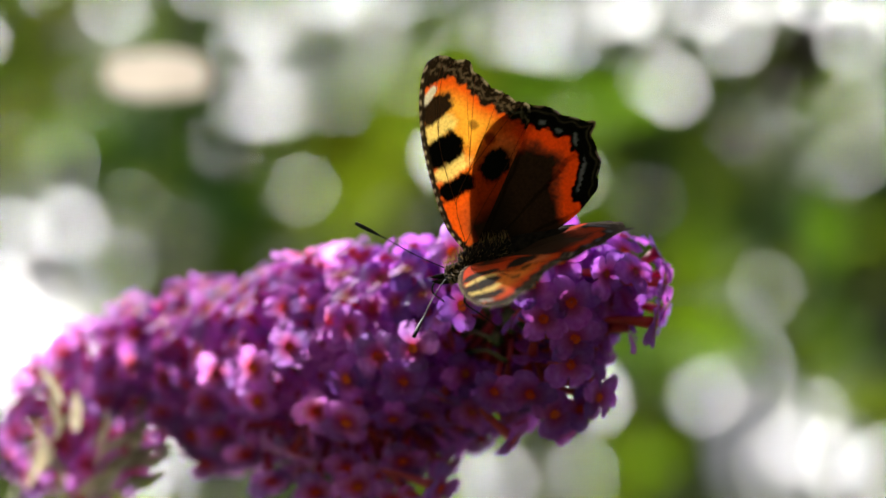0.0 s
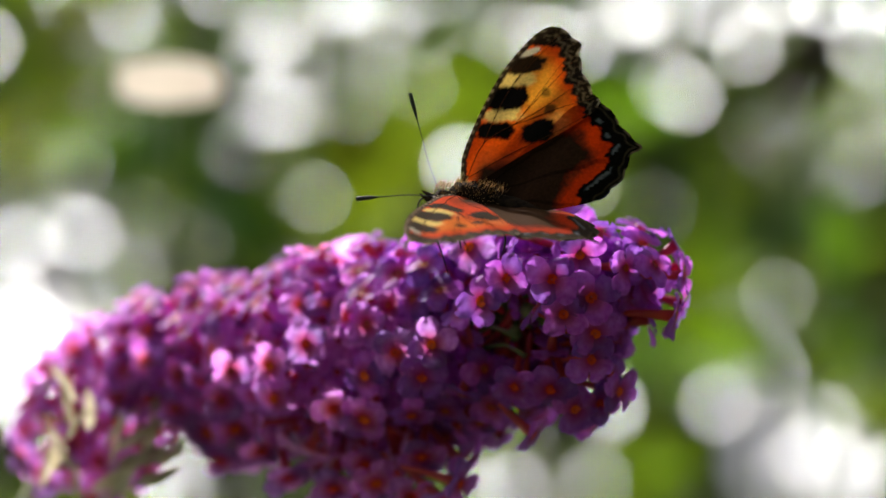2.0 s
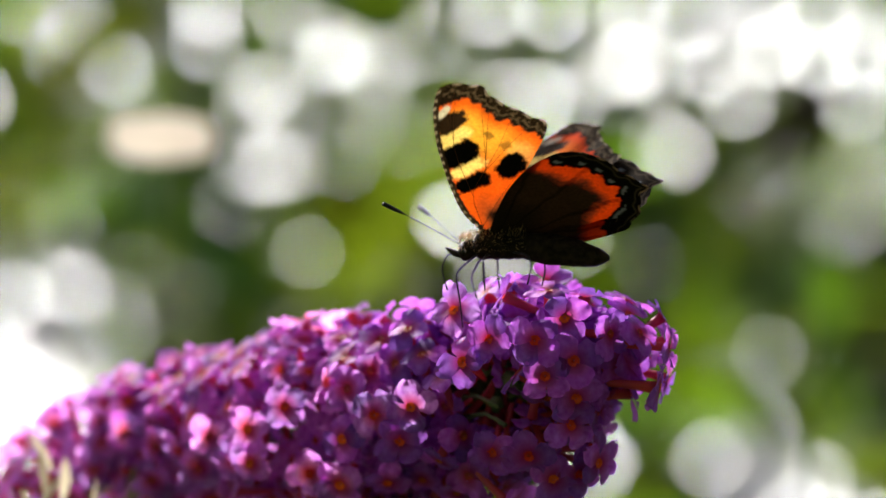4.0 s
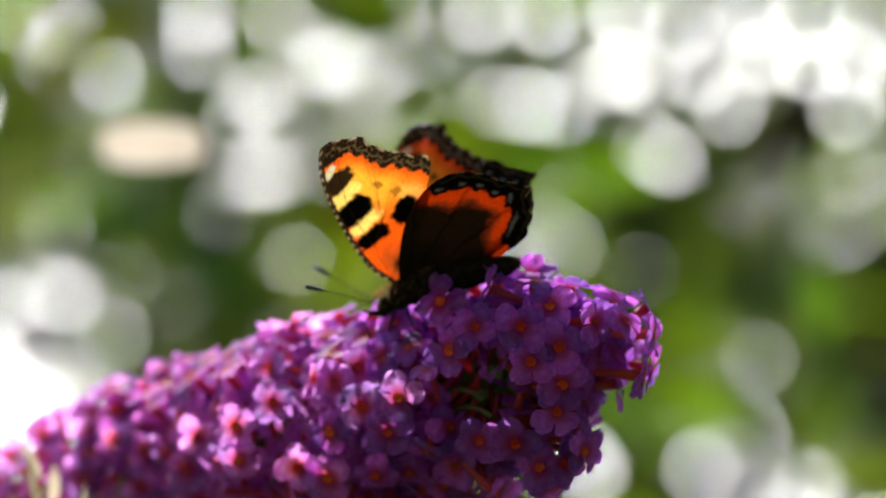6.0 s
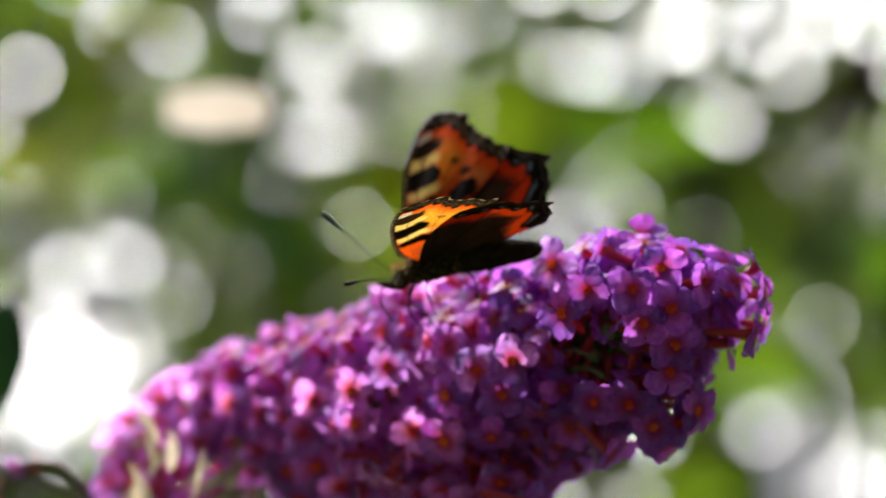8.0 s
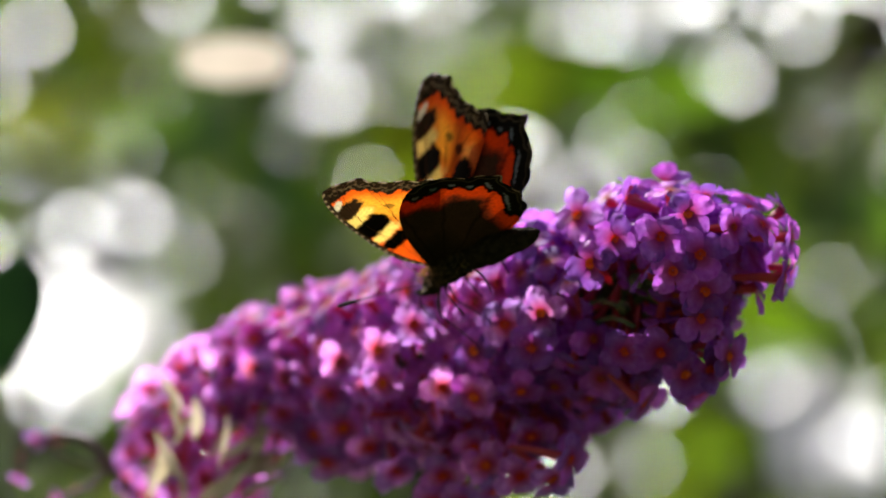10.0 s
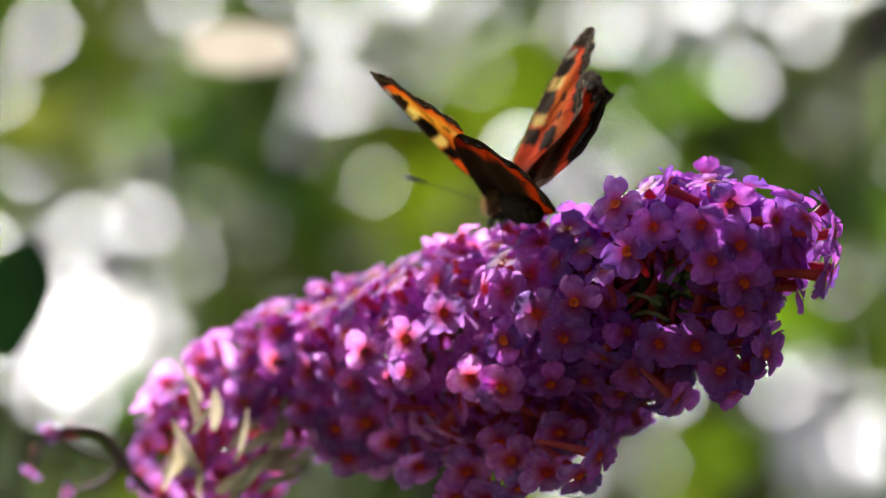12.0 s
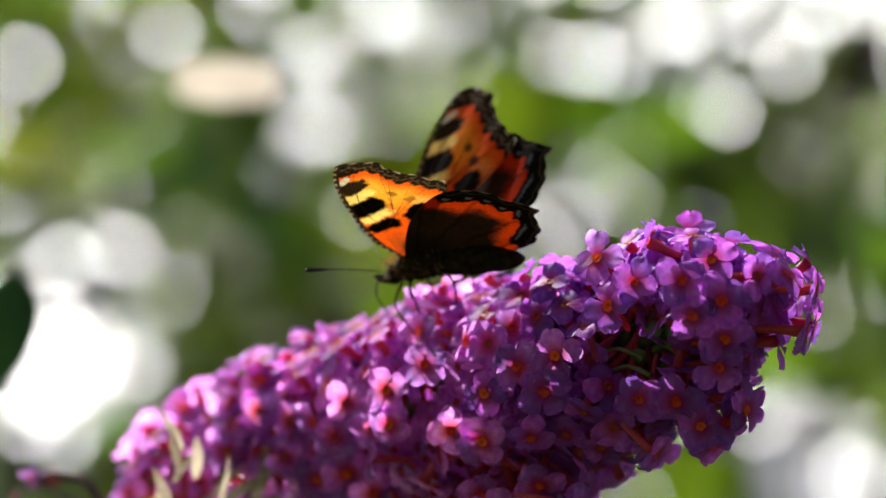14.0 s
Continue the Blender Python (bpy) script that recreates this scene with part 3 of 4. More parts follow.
def spike():
    rng = random.Random(11)
    root = new("flower_spike")
    tagged(root, "dense violet butterfly-bush flower spike with orange-eyed florets", "flower")
    core = [AXIS[i][0] for i in range(0, 141, 7)]
    low = [STAGE.inverted() @ Vector(p) for p in ((-0.13, 0.66, 1.42), (-0.19, 0.67, 1.1), (-0.2, 0.67, 0.5), (-0.2, 0.67, -0.02))]
    pts = spline([low[3], low[2], low[1], low[0]] + core, 60)
    tube("stem", pts, [0.0016 - 0.0006 * i / 59 for i in range(60)], STALK, root, 8, "green stem of the spike")
    placed = []
    toward = Vector((0, -1, 0))
    wide_open = []
    # florets that stand open towards the lens
    for x, y, sp, size in ((957, 713, 10, 1.2), (895, 708, 30, 1.05), (985, 582, 45, 1.0), (1033, 555, 20, 1.15), (845, 558, 5, 1.12), (733, 692, 40, 1.1), (752, 635, 15, 1.05),
                           (628, 766, 30, 1.1), (575, 747, 5, 1.0), (968, 522, 60, 1.1), (1038, 617, 25, 1.05), (688, 648, 50, 1.1), (632, 690, 10, 1.0), (890, 520, 70, 1.0),
                           (1018, 484, 35, 1.0), (1112, 508, 15, 1.1), (1112, 556, 55, 1.05), (828, 470, 0, 1.1), (725, 835, 20, 1.1), (625, 848, 65, 1.05), (530, 635, 40, 1.0),
                           (465, 672, 25, 1.05), (470, 730, 60, 1.0)):
        p, n = on_surface(x, y)
        p = p + (n + toward).normalized() * 0.0012
        placed.append(p)
        wide_open.append(p)
        floret(root, p, n + toward * 0.9, sp, size, rng)
    # room for the long red tube under the tip
    wide_open.append(on_surface(1118, 622)[0])
    # a shaded hollow between two bunches stays free
    heart_of = on_surface(880, 630)[0]

    def crowded(p):
        # an open floret keeps its face free
        return any((p - q).length < 0.0056 for q in wide_open)

    def in_hollow(p):
        q = p - heart_of
        return (q.x / 0.0080) ** 2 + ((q.z + 0.1 * q.x) / 0.0038) ** 2 + (q.y / 0.010) ** 2 < 1
    # long-tubed florets that hang out of the tip and from below
    for x, y, dep, way, size in ((1186, 600, 0.006, (0.92, -0.18, -0.25), 1.15), (1138, 558, 0.008, (0.8, -0.55, 0.1), 1.0), (1128, 508, 0.009, (0.7, -0.5, 0.45), 1.05), (925, 806, 0.011, (0.8, -0.25, -0.55), 1.0),
                                 (1046, 752, 0.009, (0.4, -0.85, -0.25), 1.0), (1066, 705, 0.010, (0.8, -0.55, 0.0), 0.95), (1080, 732, 0.008, (0.7, -0.65, -0.2), 1.05), (1022, 785, 0.012, (0.4, -0.75, -0.45), 1.05), (1000, 762, 0.008, (0.2, -0.95, -0.2), 1.05), (1030, 668, 0.002, (0.3, -0.95, 0.0), 1.1), (1132, 470, 0.008, (0.45, -0.55, 0.7), 1.05),
                                 (798, 858, 0.021, (0.6, -0.6, -0.5), 1.1), (720, 872, 0.024, (0.1, -0.7, -0.9), 1.1),
                                 (790, 893, 0.016, (0.75, -0.55, -0.4), 1.1), (757, 925, 0.018, (0.5, -0.6, -0.7), 1.1), (700, 915, 0.020, (0.2, -0.8, -0.6), 1.1), (655, 935, 0.024, (0.3, -0.5, -0.9), 1.1),
                                 (600, 950, 0.028, (0.0, -0.7, -0.8), 1.1), (548, 940, 0.030, (-0.2, -0.7, -0.8), 1.05), (640, 890, 0.022, (0.1, -0.9, -0.5), 1.05), (565, 900, 0.027, (-0.1, -0.9, -0.5), 1.1), (440, 835, 0.036, (0.0, -0.8, -0.6), 1.1), (395, 795, 0.039, (-0.1, -0.9, -0.4), 1.1),
                                 (365, 850, 0.042, (-0.2, -0.7, -0.7), 1.05), (485, 880, 0.033, (0.1, -0.7, -0.8), 1.1), (345, 800, 0.042, (-0.2, -0.9, -0.3), 1.05)):
        k = (FOCUS + dep) / LENS
        p = Vector(((x - 784) * k, dep, -(y - 441) * k))
        placed.append(p)
        floret(root, p, Vector(way), rng.uniform(0, 90), size, rng)
    def skyward(u, n):
        if u > 0.68 or n.z < -0.35:
            return Vector((0, 0, 0))
        return Vector((0, 0.1, 0.3 * min(1, (0.68 - u) * 4)))

    # the rest stand in small bunches round the stem, four to a storey, each storey turned against the last
    for storey in range(17):
        u0 = 0.04 + 0.93 * storey / 16
        for k in range(4):
            ang = (k + 0.5 * (storey % 2)) * math.pi / 2 + rng.uniform(-0.25, 0.25)
            u = min(0.995, max(0.0, u0 + rng.uniform(-0.02, 0.02)))
            i = int(u * 140)
            c, r = AXIS[i]
            d = (AXIS[min(140, i + 3)][0] - AXIS[max(0, i - 3)][0]).normalized()
            s = d.cross(Vector((0, 0, 1))).normalized()
            w = s.cross(d)
            n = s * math.cos(ang) + w * math.sin(ang)
            if u < 0.45 and n.y > 0.4 and n.z > -0.3:
                continue
            r = r * rng.uniform(0.97, 1.04)
            heart = c + n * max(0.0, r - 0.0095)
            piece("stalk", bunch_stalk(c - d * 0.004, heart), root)
            made = 0
            for tries in range(40):
                lean = Vector((rng.gauss(0, 1), rng.gauss(0, 1), rng.gauss(0, 1)))
                way = (n + lean * 0.62 + d * (1.2 if u > 0.93 else 0.15)).normalized()
                if way.dot(n) < 0.15 and u < 0.93:
                    continue
                p = heart + way * 0.0093 * rng.uniform(0.86, 1.06)
                if any((p - q).length < 0.0039 for q in placed) or in_hollow(p) or crowded(p):
                    continue
                if (p - c - d * (p - c).dot(d)).length > max(r, 0.007) * (1.04 if n.z < 0.5 else 0.98):
                    continue
                placed.append(p)
                floret(root, p, way + skyward(u, n) + Vector((rng.uniform(-1, 1), rng.uniform(-1, 1), rng.uniform(-1, 1))) * (0.45 if n.z > 0.5 else 0.75), rng.uniform(0, 90), rng.uniform(0.90, 1.10), rng, axis_way=n)
                made += 1
                if made == 6:
                    break
    # single florets close what is left open between the bunches
    def in_gap(p):
        # dark openings between the bunches
        return noise.noise(p * 120 + Vector((3.1, 0.4, 1.7))) < -0.22

    for k in range(4200):
        u, ang = rng.uniform(0.02, 0.97), rng.uniform(0, 2 * math.pi)
        i = int(u * 140)
        c, r = AXIS[i]
        d = (AXIS[min(140, i + 3)][0] - AXIS[max(0, i - 3)][0]).normalized()
        s = d.cross(Vector((0, 0, 1))).normalized()
        n = s * math.cos(ang) + s.cross(d) * math.sin(ang)
        if (u > 0.86 and n.z < -0.2) or (u < 0.45 and n.y > 0.15 and n.z > -0.3):
            continue
        p = c + n * r * rng.uniform(0.82, 1.01)
        if any((p - q).length < (0.0043 if n.y < -0.3 and n.z < 0.5 else 0.0038) for q in placed) or in_hollow(p) or in_gap(p) or crowded(p):
            continue
        placed.append(p)
        floret(root, p, n + skyward(u, n) + Vector((rng.uniform(-1, 1), rng.uniform(-1, 1), rng.uniform(-1, 1))) * (0.45 if n.z > 0.5 else 0.9), rng.uniform(0, 90), rng.uniform(0.88, 1.08), rng, axis_way=n)
    # buds and younger florets deep between the bunches, added to stop sun shining through
    for k in range(900):
        u, ang = rng.uniform(0.22, 0.95), rng.uniform(0, 2 * math.pi)
        i = int(u * 140)
        c, r = AXIS[i]
        d = (AXIS[min(140, i + 3)][0] - AXIS[max(0, i - 3)][0]).normalized()
        s = d.cross(Vector((0, 0, 1))).normalized()
        n = s * math.cos(ang) + s.cross(d) * math.sin(ang)
        p = c + n * r * rng.uniform(0.55, 0.80)
        if in_hollow(heart_of + (p - heart_of) * 0.6) or (u < 0.4 and rng.random() < 0.5):
            continue
        floret(root, p, n + Vector((rng.uniform(-1, 1), rng.uniform(-1, 1), rng.uniform(-1, 1))) * 0.6, rng.uniform(0, 90), rng.uniform(0.75, 0.95), rng, True)
    for k in range(4):
        a = heart_of + Vector((rng.uniform(-0.007, 0.006), 0.013, rng.uniform(-0.003, 0.003)))
        b = a + Vector((rng.uniform(0.003, 0.007), rng.uniform(-0.005, -0.002), rng.uniform(-0.003, 0.004)))
        tube("stalk", spline([a, (a + b) * 0.5 + Vector((0, 0, 0.001)), b], 5), [0.0004, 0.00035, 0.0003, 0.0003, 0.0004], STALK, root, 6)
    # pale bracts and a faded side stalk at the foot
    for x, y, lean, count in ((118, 770, 80, 2), (100, 838, 88, 4), (205, 826, 36, 3), (160, 880, 42, 4), (224, 884, 20, 3), (255, 850, 25, 2), (240, 770, 60, 2), (294, 838, 15, 1), (75, 752, 108, 2), (395, 820, 14, 1), (66, 852, 80, 2), (180, 802, 60, 2)):
        for j in range(count):
            dep = rng.uniform(0.044, 0.052)
            k = (FOCUS + dep) / LENS
            at = Vector(((x - 784) * k, dep, -(y - 441) * k)) + Vector((rng.gauss(0, 0.0013), 0, rng.gauss(0, 0.0013)))
            turn = radians(lean + rng.gauss(0, 14))
            d = Vector((math.cos(turn), rng.uniform(-0.4, 0.3), math.sin(turn))).normalized()
            across = d.cross(Vector((rng.uniform(-0.9, 0.9), -1, rng.uniform(-0.5, 0.5)))).normalized()
            long = rng.uniform(4.5, 8.0) * MM
            m = Matrix((across, d, across.cross(d))).transposed().to_4x4()
            m.translation = at - d * long * 0.5
            verts, faces = [], []
            leaf_data(m, long, rng.uniform(0.9, 1.9) * MM, rng.uniform(-0.5, 0.6), verts, faces)
            piece("bract", mesh_of("bract", verts, faces, BRACT), root)
    # a faded side shoot with a few closed florets
    fork = Vector((-0.0640, 0.066, -0.0303))
    for keys, thick, bud in ((((-0.0600, 0.064, -0.0350), fork, (-0.0676, 0.067, -0.0259), (-0.0738, 0.068, -0.0254)), 0.0007, (-0.9, -0.2, -0.4)),
                             (((-0.0738, 0.068, -0.0255), (-0.0760, 0.069, -0.0273), (-0.0770, 0.070, -0.0303)), 0.0004, (-0.3, -0.3, -0.9)),
                             ((fork, (-0.0690, 0.067, -0.0288), (-0.0732, 0.068, -0.0262)), 0.0004, (-0.7, -0.5, 0.2)),
                             ((fork, (-0.0670, 0.067, -0.0330), (-0.0710, 0.068, -0.0340)), 0.0005, (-0.8, -0.4, -0.2))):
        tube("side_stalk", spline(keys, 10), [thick] * 10, WITHER, root, 6, "dark dry side stalk")
        floret(root, Vector(keys[-1]) + Vector(bud) * 0.0012, Vector(bud), rng.uniform(0, 90), 0.5, rng)
    for name, mat in (("petal", FRESH_SHADED), ("old_petal", FADED_LIT), ("tube", TUBE), ("throat", WINE)):
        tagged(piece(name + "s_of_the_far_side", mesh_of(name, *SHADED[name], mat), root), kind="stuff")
    return root


SPIKE = spike()


# ---------------------------------------------------------------- butterfly
FORE = [(0, 0), (-0.9, 4), (-0.4, 9), (0.3, 12.5), (1.2, 16), (2.9, 20.2), (4.8, 23.1), (6.4, 24.1), (8.6, 23.2), (10.6, 21.7), (10.8, 20.1), (11.8, 18.0),
        (13.2, 15.8), (14.6, 14.2), (15.3, 13.1), (14.2, 11.4), (10, 7.6), (5, 3.2), (2, 0.6)]
HIND = [(0.5, -0.5), (2.0, 3.8), (4.6, 8.7), (8.0, 12.4), (12.1, 14.1), (15.5, 13.4), (18.1, 11.0), (20.0, 9.0), (21.9, 7.6), (20.7, 5.9), (20.6, 3.6), (19.4, 1.4),
        (17.6, -0.6), (13.5, -2.2), (7.2, -2.8), (3.0, -2.2)]


def seg_dist(p, q):
    """The distance of points p (n,2) from the open line q (m,2)."""
    best = np.full(len(p), 1e9)
    for a, b in zip(q[:-1], q[1:]):
        d = b - a
        t = np.clip(((p - a) @ d) / (d @ d), 0, 1)
        best = np.minimum(best, np.linalg.norm(p - (a + t[:, None] * d), axis=1))
    return best


def blot(p, cx, cy, rx, ry, turn=0.0, soft=0.25):
    """1 inside a rounded blot, 0 outside."""
    c, s = math.cos(radians(turn)), math.sin(radians(turn))
    x, y = p[:, 0] - cx, p[:, 1] - cy
    u, v = (x * c + y * s) / rx, (-x * s + y * c) / ry
    w = np.array([noise.noise((a * 1.3 + cx, b * 1.3 + cy, 0.5)) for a, b in p])
    w2 = np.array([noise.noise((a * 4.5 + cx, b * 4.5 + cy, 2.5)) for a, b in p])
    r = (np.abs(u) ** 3.4 + np.abs(v) ** 3.4) ** (1 / 3.4) + 0.2 * w + 0.12 * w2
    return np.clip((1 - r) / soft + 0.5, 0, 1)


def over(col, colour, k):
    return col + (np.array(colour) - col) * k[:, None]


ORANGE, YELLOW, BLACK, BROWN = (0.70, 0.085, 0.005), (0.84, 0.56, 0.17), (0.008, 0.006, 0.005), (0.064, 0.034, 0.018)


def fore_colour(p, rim, front, thin=False):
    """Scale colours of the forewing; thin: what the light that comes through them shows."""
    g = np.array([noise.noise((a * 0.5, b * 0.5, 3.0)) for a, b in p])
    f = np.array([noise.noise((a * 2.2, b * 2.2, 7.0)) for a, b in p])
    col = np.tile(np.array(ORANGE), (len(p), 1))
    col = over(col, (0.88, 0.38, 0.035) if thin else (0.80, 0.29, 0.022), np.clip((p[:, 1] - 8.5) / 5 + 0.3 * g, 0, 1) * np.clip((p[:, 0] - 1) / 2.5, 0, 1) * np.clip((rim - 2.6) / 2.2, 0, 1) * np.clip((21 - p[:, 1]) / 2.5, 0, 1))
    for cx, cy, rx, ry in ((2.8, 10.4, 2.6, 1.0), (3.2, 15.6, 2.7, 1.2)):
        col = over(col, YELLOW, blot(p, cx, cy, rx, ry, 10, 0.4))
    col = over(col, YELLOW, 0.4 * blot(p, 10.0, 9.6, 1.6, 2.0, -40, 0.6))
    for cx, cy, rx, ry, tn in ((2.4, 8.0, 2.5, 1.15, 5), (2.8, 12.9, 3.0, 1.8, 10), (4.2, 18.2, 2.6, 1.35, 15), (8.2, 8.5, 2.2, 1.65, 20),
                               (7.9, 14.3, 0.6, 0.65, 0), (9.0, 11.9, 0.75, 0.7, 0)):
        small, outer = rx < 1, cy > 18
        if thin and small:
            col = over(col, (0.26, 0.10, 0.015), 0.8 * blot(p, cx, cy, rx * 0.85, ry * 0.85, tn, 0.5))
        else:
            col = over(col, (0.10, 0.05, 0.024) if thin and outer else BLACK, blot(p, cx, cy, rx, ry, tn))
    col = over(col, (0.55, 0.48, 0.40) if thin else (0.40, 0.35, 0.30), blot(p, 4.3, 20.0, 1.4, 0.42, 30))
    col = col * (1 - 0.16 * np.clip(f, 0, 1))[:, None]
    # the dark edge with its pale scallops
    base = np.clip((5.5 - p[:, 1]) / 3.0 + 0.3 * g, 0, 1) * np.clip((p[:, 0] - 0.4) / 2.0, 0, 1)
    col = over(col, BROWN, base)
    along = p[:, 0] * 0.63 - p[:, 1] * 0.77
    tooth = np.cos(along * 3.1 + 0.5 * f)
    edge = (0.085, 0.048, 0.027) if thin else BLACK
    col = over(col, edge, np.clip((2.5 + 0.3 * f + 0.3 * tooth - rim) / 0.35, 0, 1))
    col = over(col, edge, np.clip((p[:, 1] - 20.9 + 0.4 * f) / 0.4, 0, 1))
    # pale wavy lines, flecks and fringe on the dark edge
    col = over(col, (0.24, 0.165, 0.105), 0.9 * np.clip(1 - np.abs(rim - 1.35 - 0.25 * tooth) / 0.26, 0, 1) * np.clip(0.75 + 1.2 * f, 0.2, 1))
    col = over(col, (0.30, 0.23, 0.17), np.clip((0.36 - rim) / 0.12, 0, 1) * np.clip(0.5 - 1.2 * tooth + f, 0, 1))
    col = over(col, (0.16, 0.10, 0.06), 0.8 * np.clip((f - 0.15) / 0.2, 0, 1) * np.clip((2.3 - rim) / 0.4, 0, 1))
    col = over(col, (0.07, 0.04, 0.024), np.clip((0.85 + 0.2 * f - front) / 0.25, 0, 1))
    fleck = np.clip(np.sin(p[:, 1] * 5.2) * 2 - 0.5 + 2 * f, 0, 1) * np.clip((0.45 - front) / 0.15, 0, 1)
    col = over(col, (0.38, 0.28, 0.18), 0.8 * fleck)
    return col


def hind_colour(p, rim, front):
    g = np.array([noise.noise((a * 0.45, b * 0.45, 13.0)) for a, b in p])
    f = np.array([noise.noise((a * 2.0, b * 2.0, 17.0)) for a, b in p])
    col = np.tile(np.array((0.54, 0.055, 0.003)), (len(p), 1))
    dark = np.clip((rim - 4.2 - 0.9 * g + 0.4 * f) / 1.7, 0, 1) ** 0.75
    col = over(col, BROWN, dark)
    col = over(col, BLACK, 0.6 * np.clip((rim - 10) / 3, 0, 1))
    ang = np.arctan2(p[:, 1] + 1.5, p[:, 0] - 1.0) * 17
    col = col * (1 - 0.38 * np.clip((np.cos(ang + 0.4 * g) - 0.90) / 0.08, 0, 1) - 0.14 * np.clip(f, 0, 1))[:, None]
    s = p[:, 0] * 0.75 - p[:, 1] * 0.85
    tooth = np.sin(s * 2.35 + 0.6)
    col = over(col, BLACK, np.clip((2.9 + 0.35 * f + 0.32 * tooth - rim) / 0.3, 0, 1))
    lun = np.clip((0.40 - np.abs(rim - 1.9 - 0.2 * tooth)) / 0.25, 0, 1) * np.clip((tooth - 0.25 + 0.8 * f) / 0.4, 0, 1)
    col = over(col, (0.12, 0.135, 0.16), lun)
    col = over(col, (0.10, 0.068, 0.042), 0.8 * np.clip(1 - np.abs(rim - 0.75 - 0.12 * tooth) / 0.2, 0, 1))
    col = over(col, (0.17, 0.125, 0.085), np.clip((0.3 - rim) / 0.12, 0, 1) * np.clip(0.4 - tooth + f, 0, 1))
    return col


def wing(name, outline, rim_from, rim_to, paint, side, parent, seed):
    n, m = 260, 84
    out = np.array(spline(outline, n))
    # scalloped outer margin
    base = np.array([1.2, 0.8]) if outline is FORE else np.array([3.0, 0.3])
    lo, hi = int(rim_from / (len(outline) - 1) * (n - 1)), int(rim_to / (len(outline) - 1) * (n - 1))
    run = np.arange(n)
    wave = 0.42 * np.abs(np.sin((run - lo) * 0.155)) * ((run > lo) & (run < hi))
    dirs = (out - base) / np.linalg.norm(out - base, axis=1)[:, None]
    rnd = random.Random(seed)
    out = out + dirs * (wave - 0.16 * np.array([rnd.random() for _ in run]) * ((run > lo) & (run < hi)))[:, None]
    rr = np.linspace(0.0, 1.0, m) ** 0.8
    pts = (base[None, None] + (out - base)[None] * rr[:, None, None]).reshape(-1, 2)
    rim = seg_dist(pts, out[lo:hi + 1:4])
    front = seg_dist(pts, out[:lo + 1:6])
    col = paint(pts, rim, front)
    z = 0.5 * np.sin(pts[:, 1] / 24 * 2.6) - 0.12 * np.sin(pts[:, 0] * 1.1 - pts[:, 1] * 0.55)
    if outline is HIND:
        z = z - 0.5 - 0.02 * (pts[:, 0] - 10) ** 2 * 0.3
    verts = [(x * MM, side * y * MM, h * MM) for (x, y), h in zip(pts, z)]
    faces = [(j * n + i, j * n + i + 1, (j + 1) * n + i + 1, (j + 1) * n + i) for j in range(m - 1) for i in range(n - 1)]
    faces += [(j * n + n - 1, j * n, (j + 1) * n, (j + 1) * n + n - 1) for j in range(m - 1)]
    me = mesh_of(name, verts, faces, WING)
    # seen by reflected light the orange is redder, the pale patches keep their yellow
    redder = 0.52 + 0.6 * np.clip((col[:, 1] / col[:, 0] - 0.45) / 0.15, 0, 1)
    a = me.color_attributes.new("scales", "FLOAT_COLOR", "POINT")
    a.data.foreach_set("color", np.c_[np.c_[col[:, 0], col[:, 1] * redder, col[:, 2] * redder], np.ones(len(col))].astype(np.float32).ravel())
    # how much light comes through: little where the scales are dark, less through the hindwing
    if outline is FORE:
        col = paint(pts, rim, front, True)
    lum = col.max(axis=1)
    sheer = np.minimum(col * np.array((0.66, 0.66, 0.45)), 0.95) * np.clip((lum - 0.045) / 0.3, 0.03, 1)[:, None]
    if outline is HIND:
        sheer = sheer * np.array((0.42, 0.30, 0.3))
    b = me.color_attributes.new("sheer", "FLOAT_COLOR", "POINT")
    b.data.foreach_set("color", np.c_[sheer, np.ones(len(col))].astype(np.float32).ravel())
    ob = piece(name, me, parent)
    return ob


HAIR = leafy("hair", 900, [(0.3, (0.08, 0.045, 0.02)), (0.7, (0.36, 0.22, 0.09))], 0.36, (1.2, 1.0, 0.8), 0.7, island=True)
VEIN = mottled("wing_vein", 800, [(0.3, (0.04, 0.015, 0.006)), (0.7, (0.10, 0.03, 0.01))], 0.9, gloss=0.02)


def vein(parent, side, keys, r):
    pts = [(x * MM, side * y * MM, (0.5 * math.sin(y / 24 * 2.6) - 0.12 * math.sin(x * 1.1 - y * 0.55) + 0.02) * MM) for x, y in spline(keys, 12)]
    tube("vein", pts, [r * MM * (1 - 0.5 * i / 11) for i in range(12)], VEIN, parent, 5)


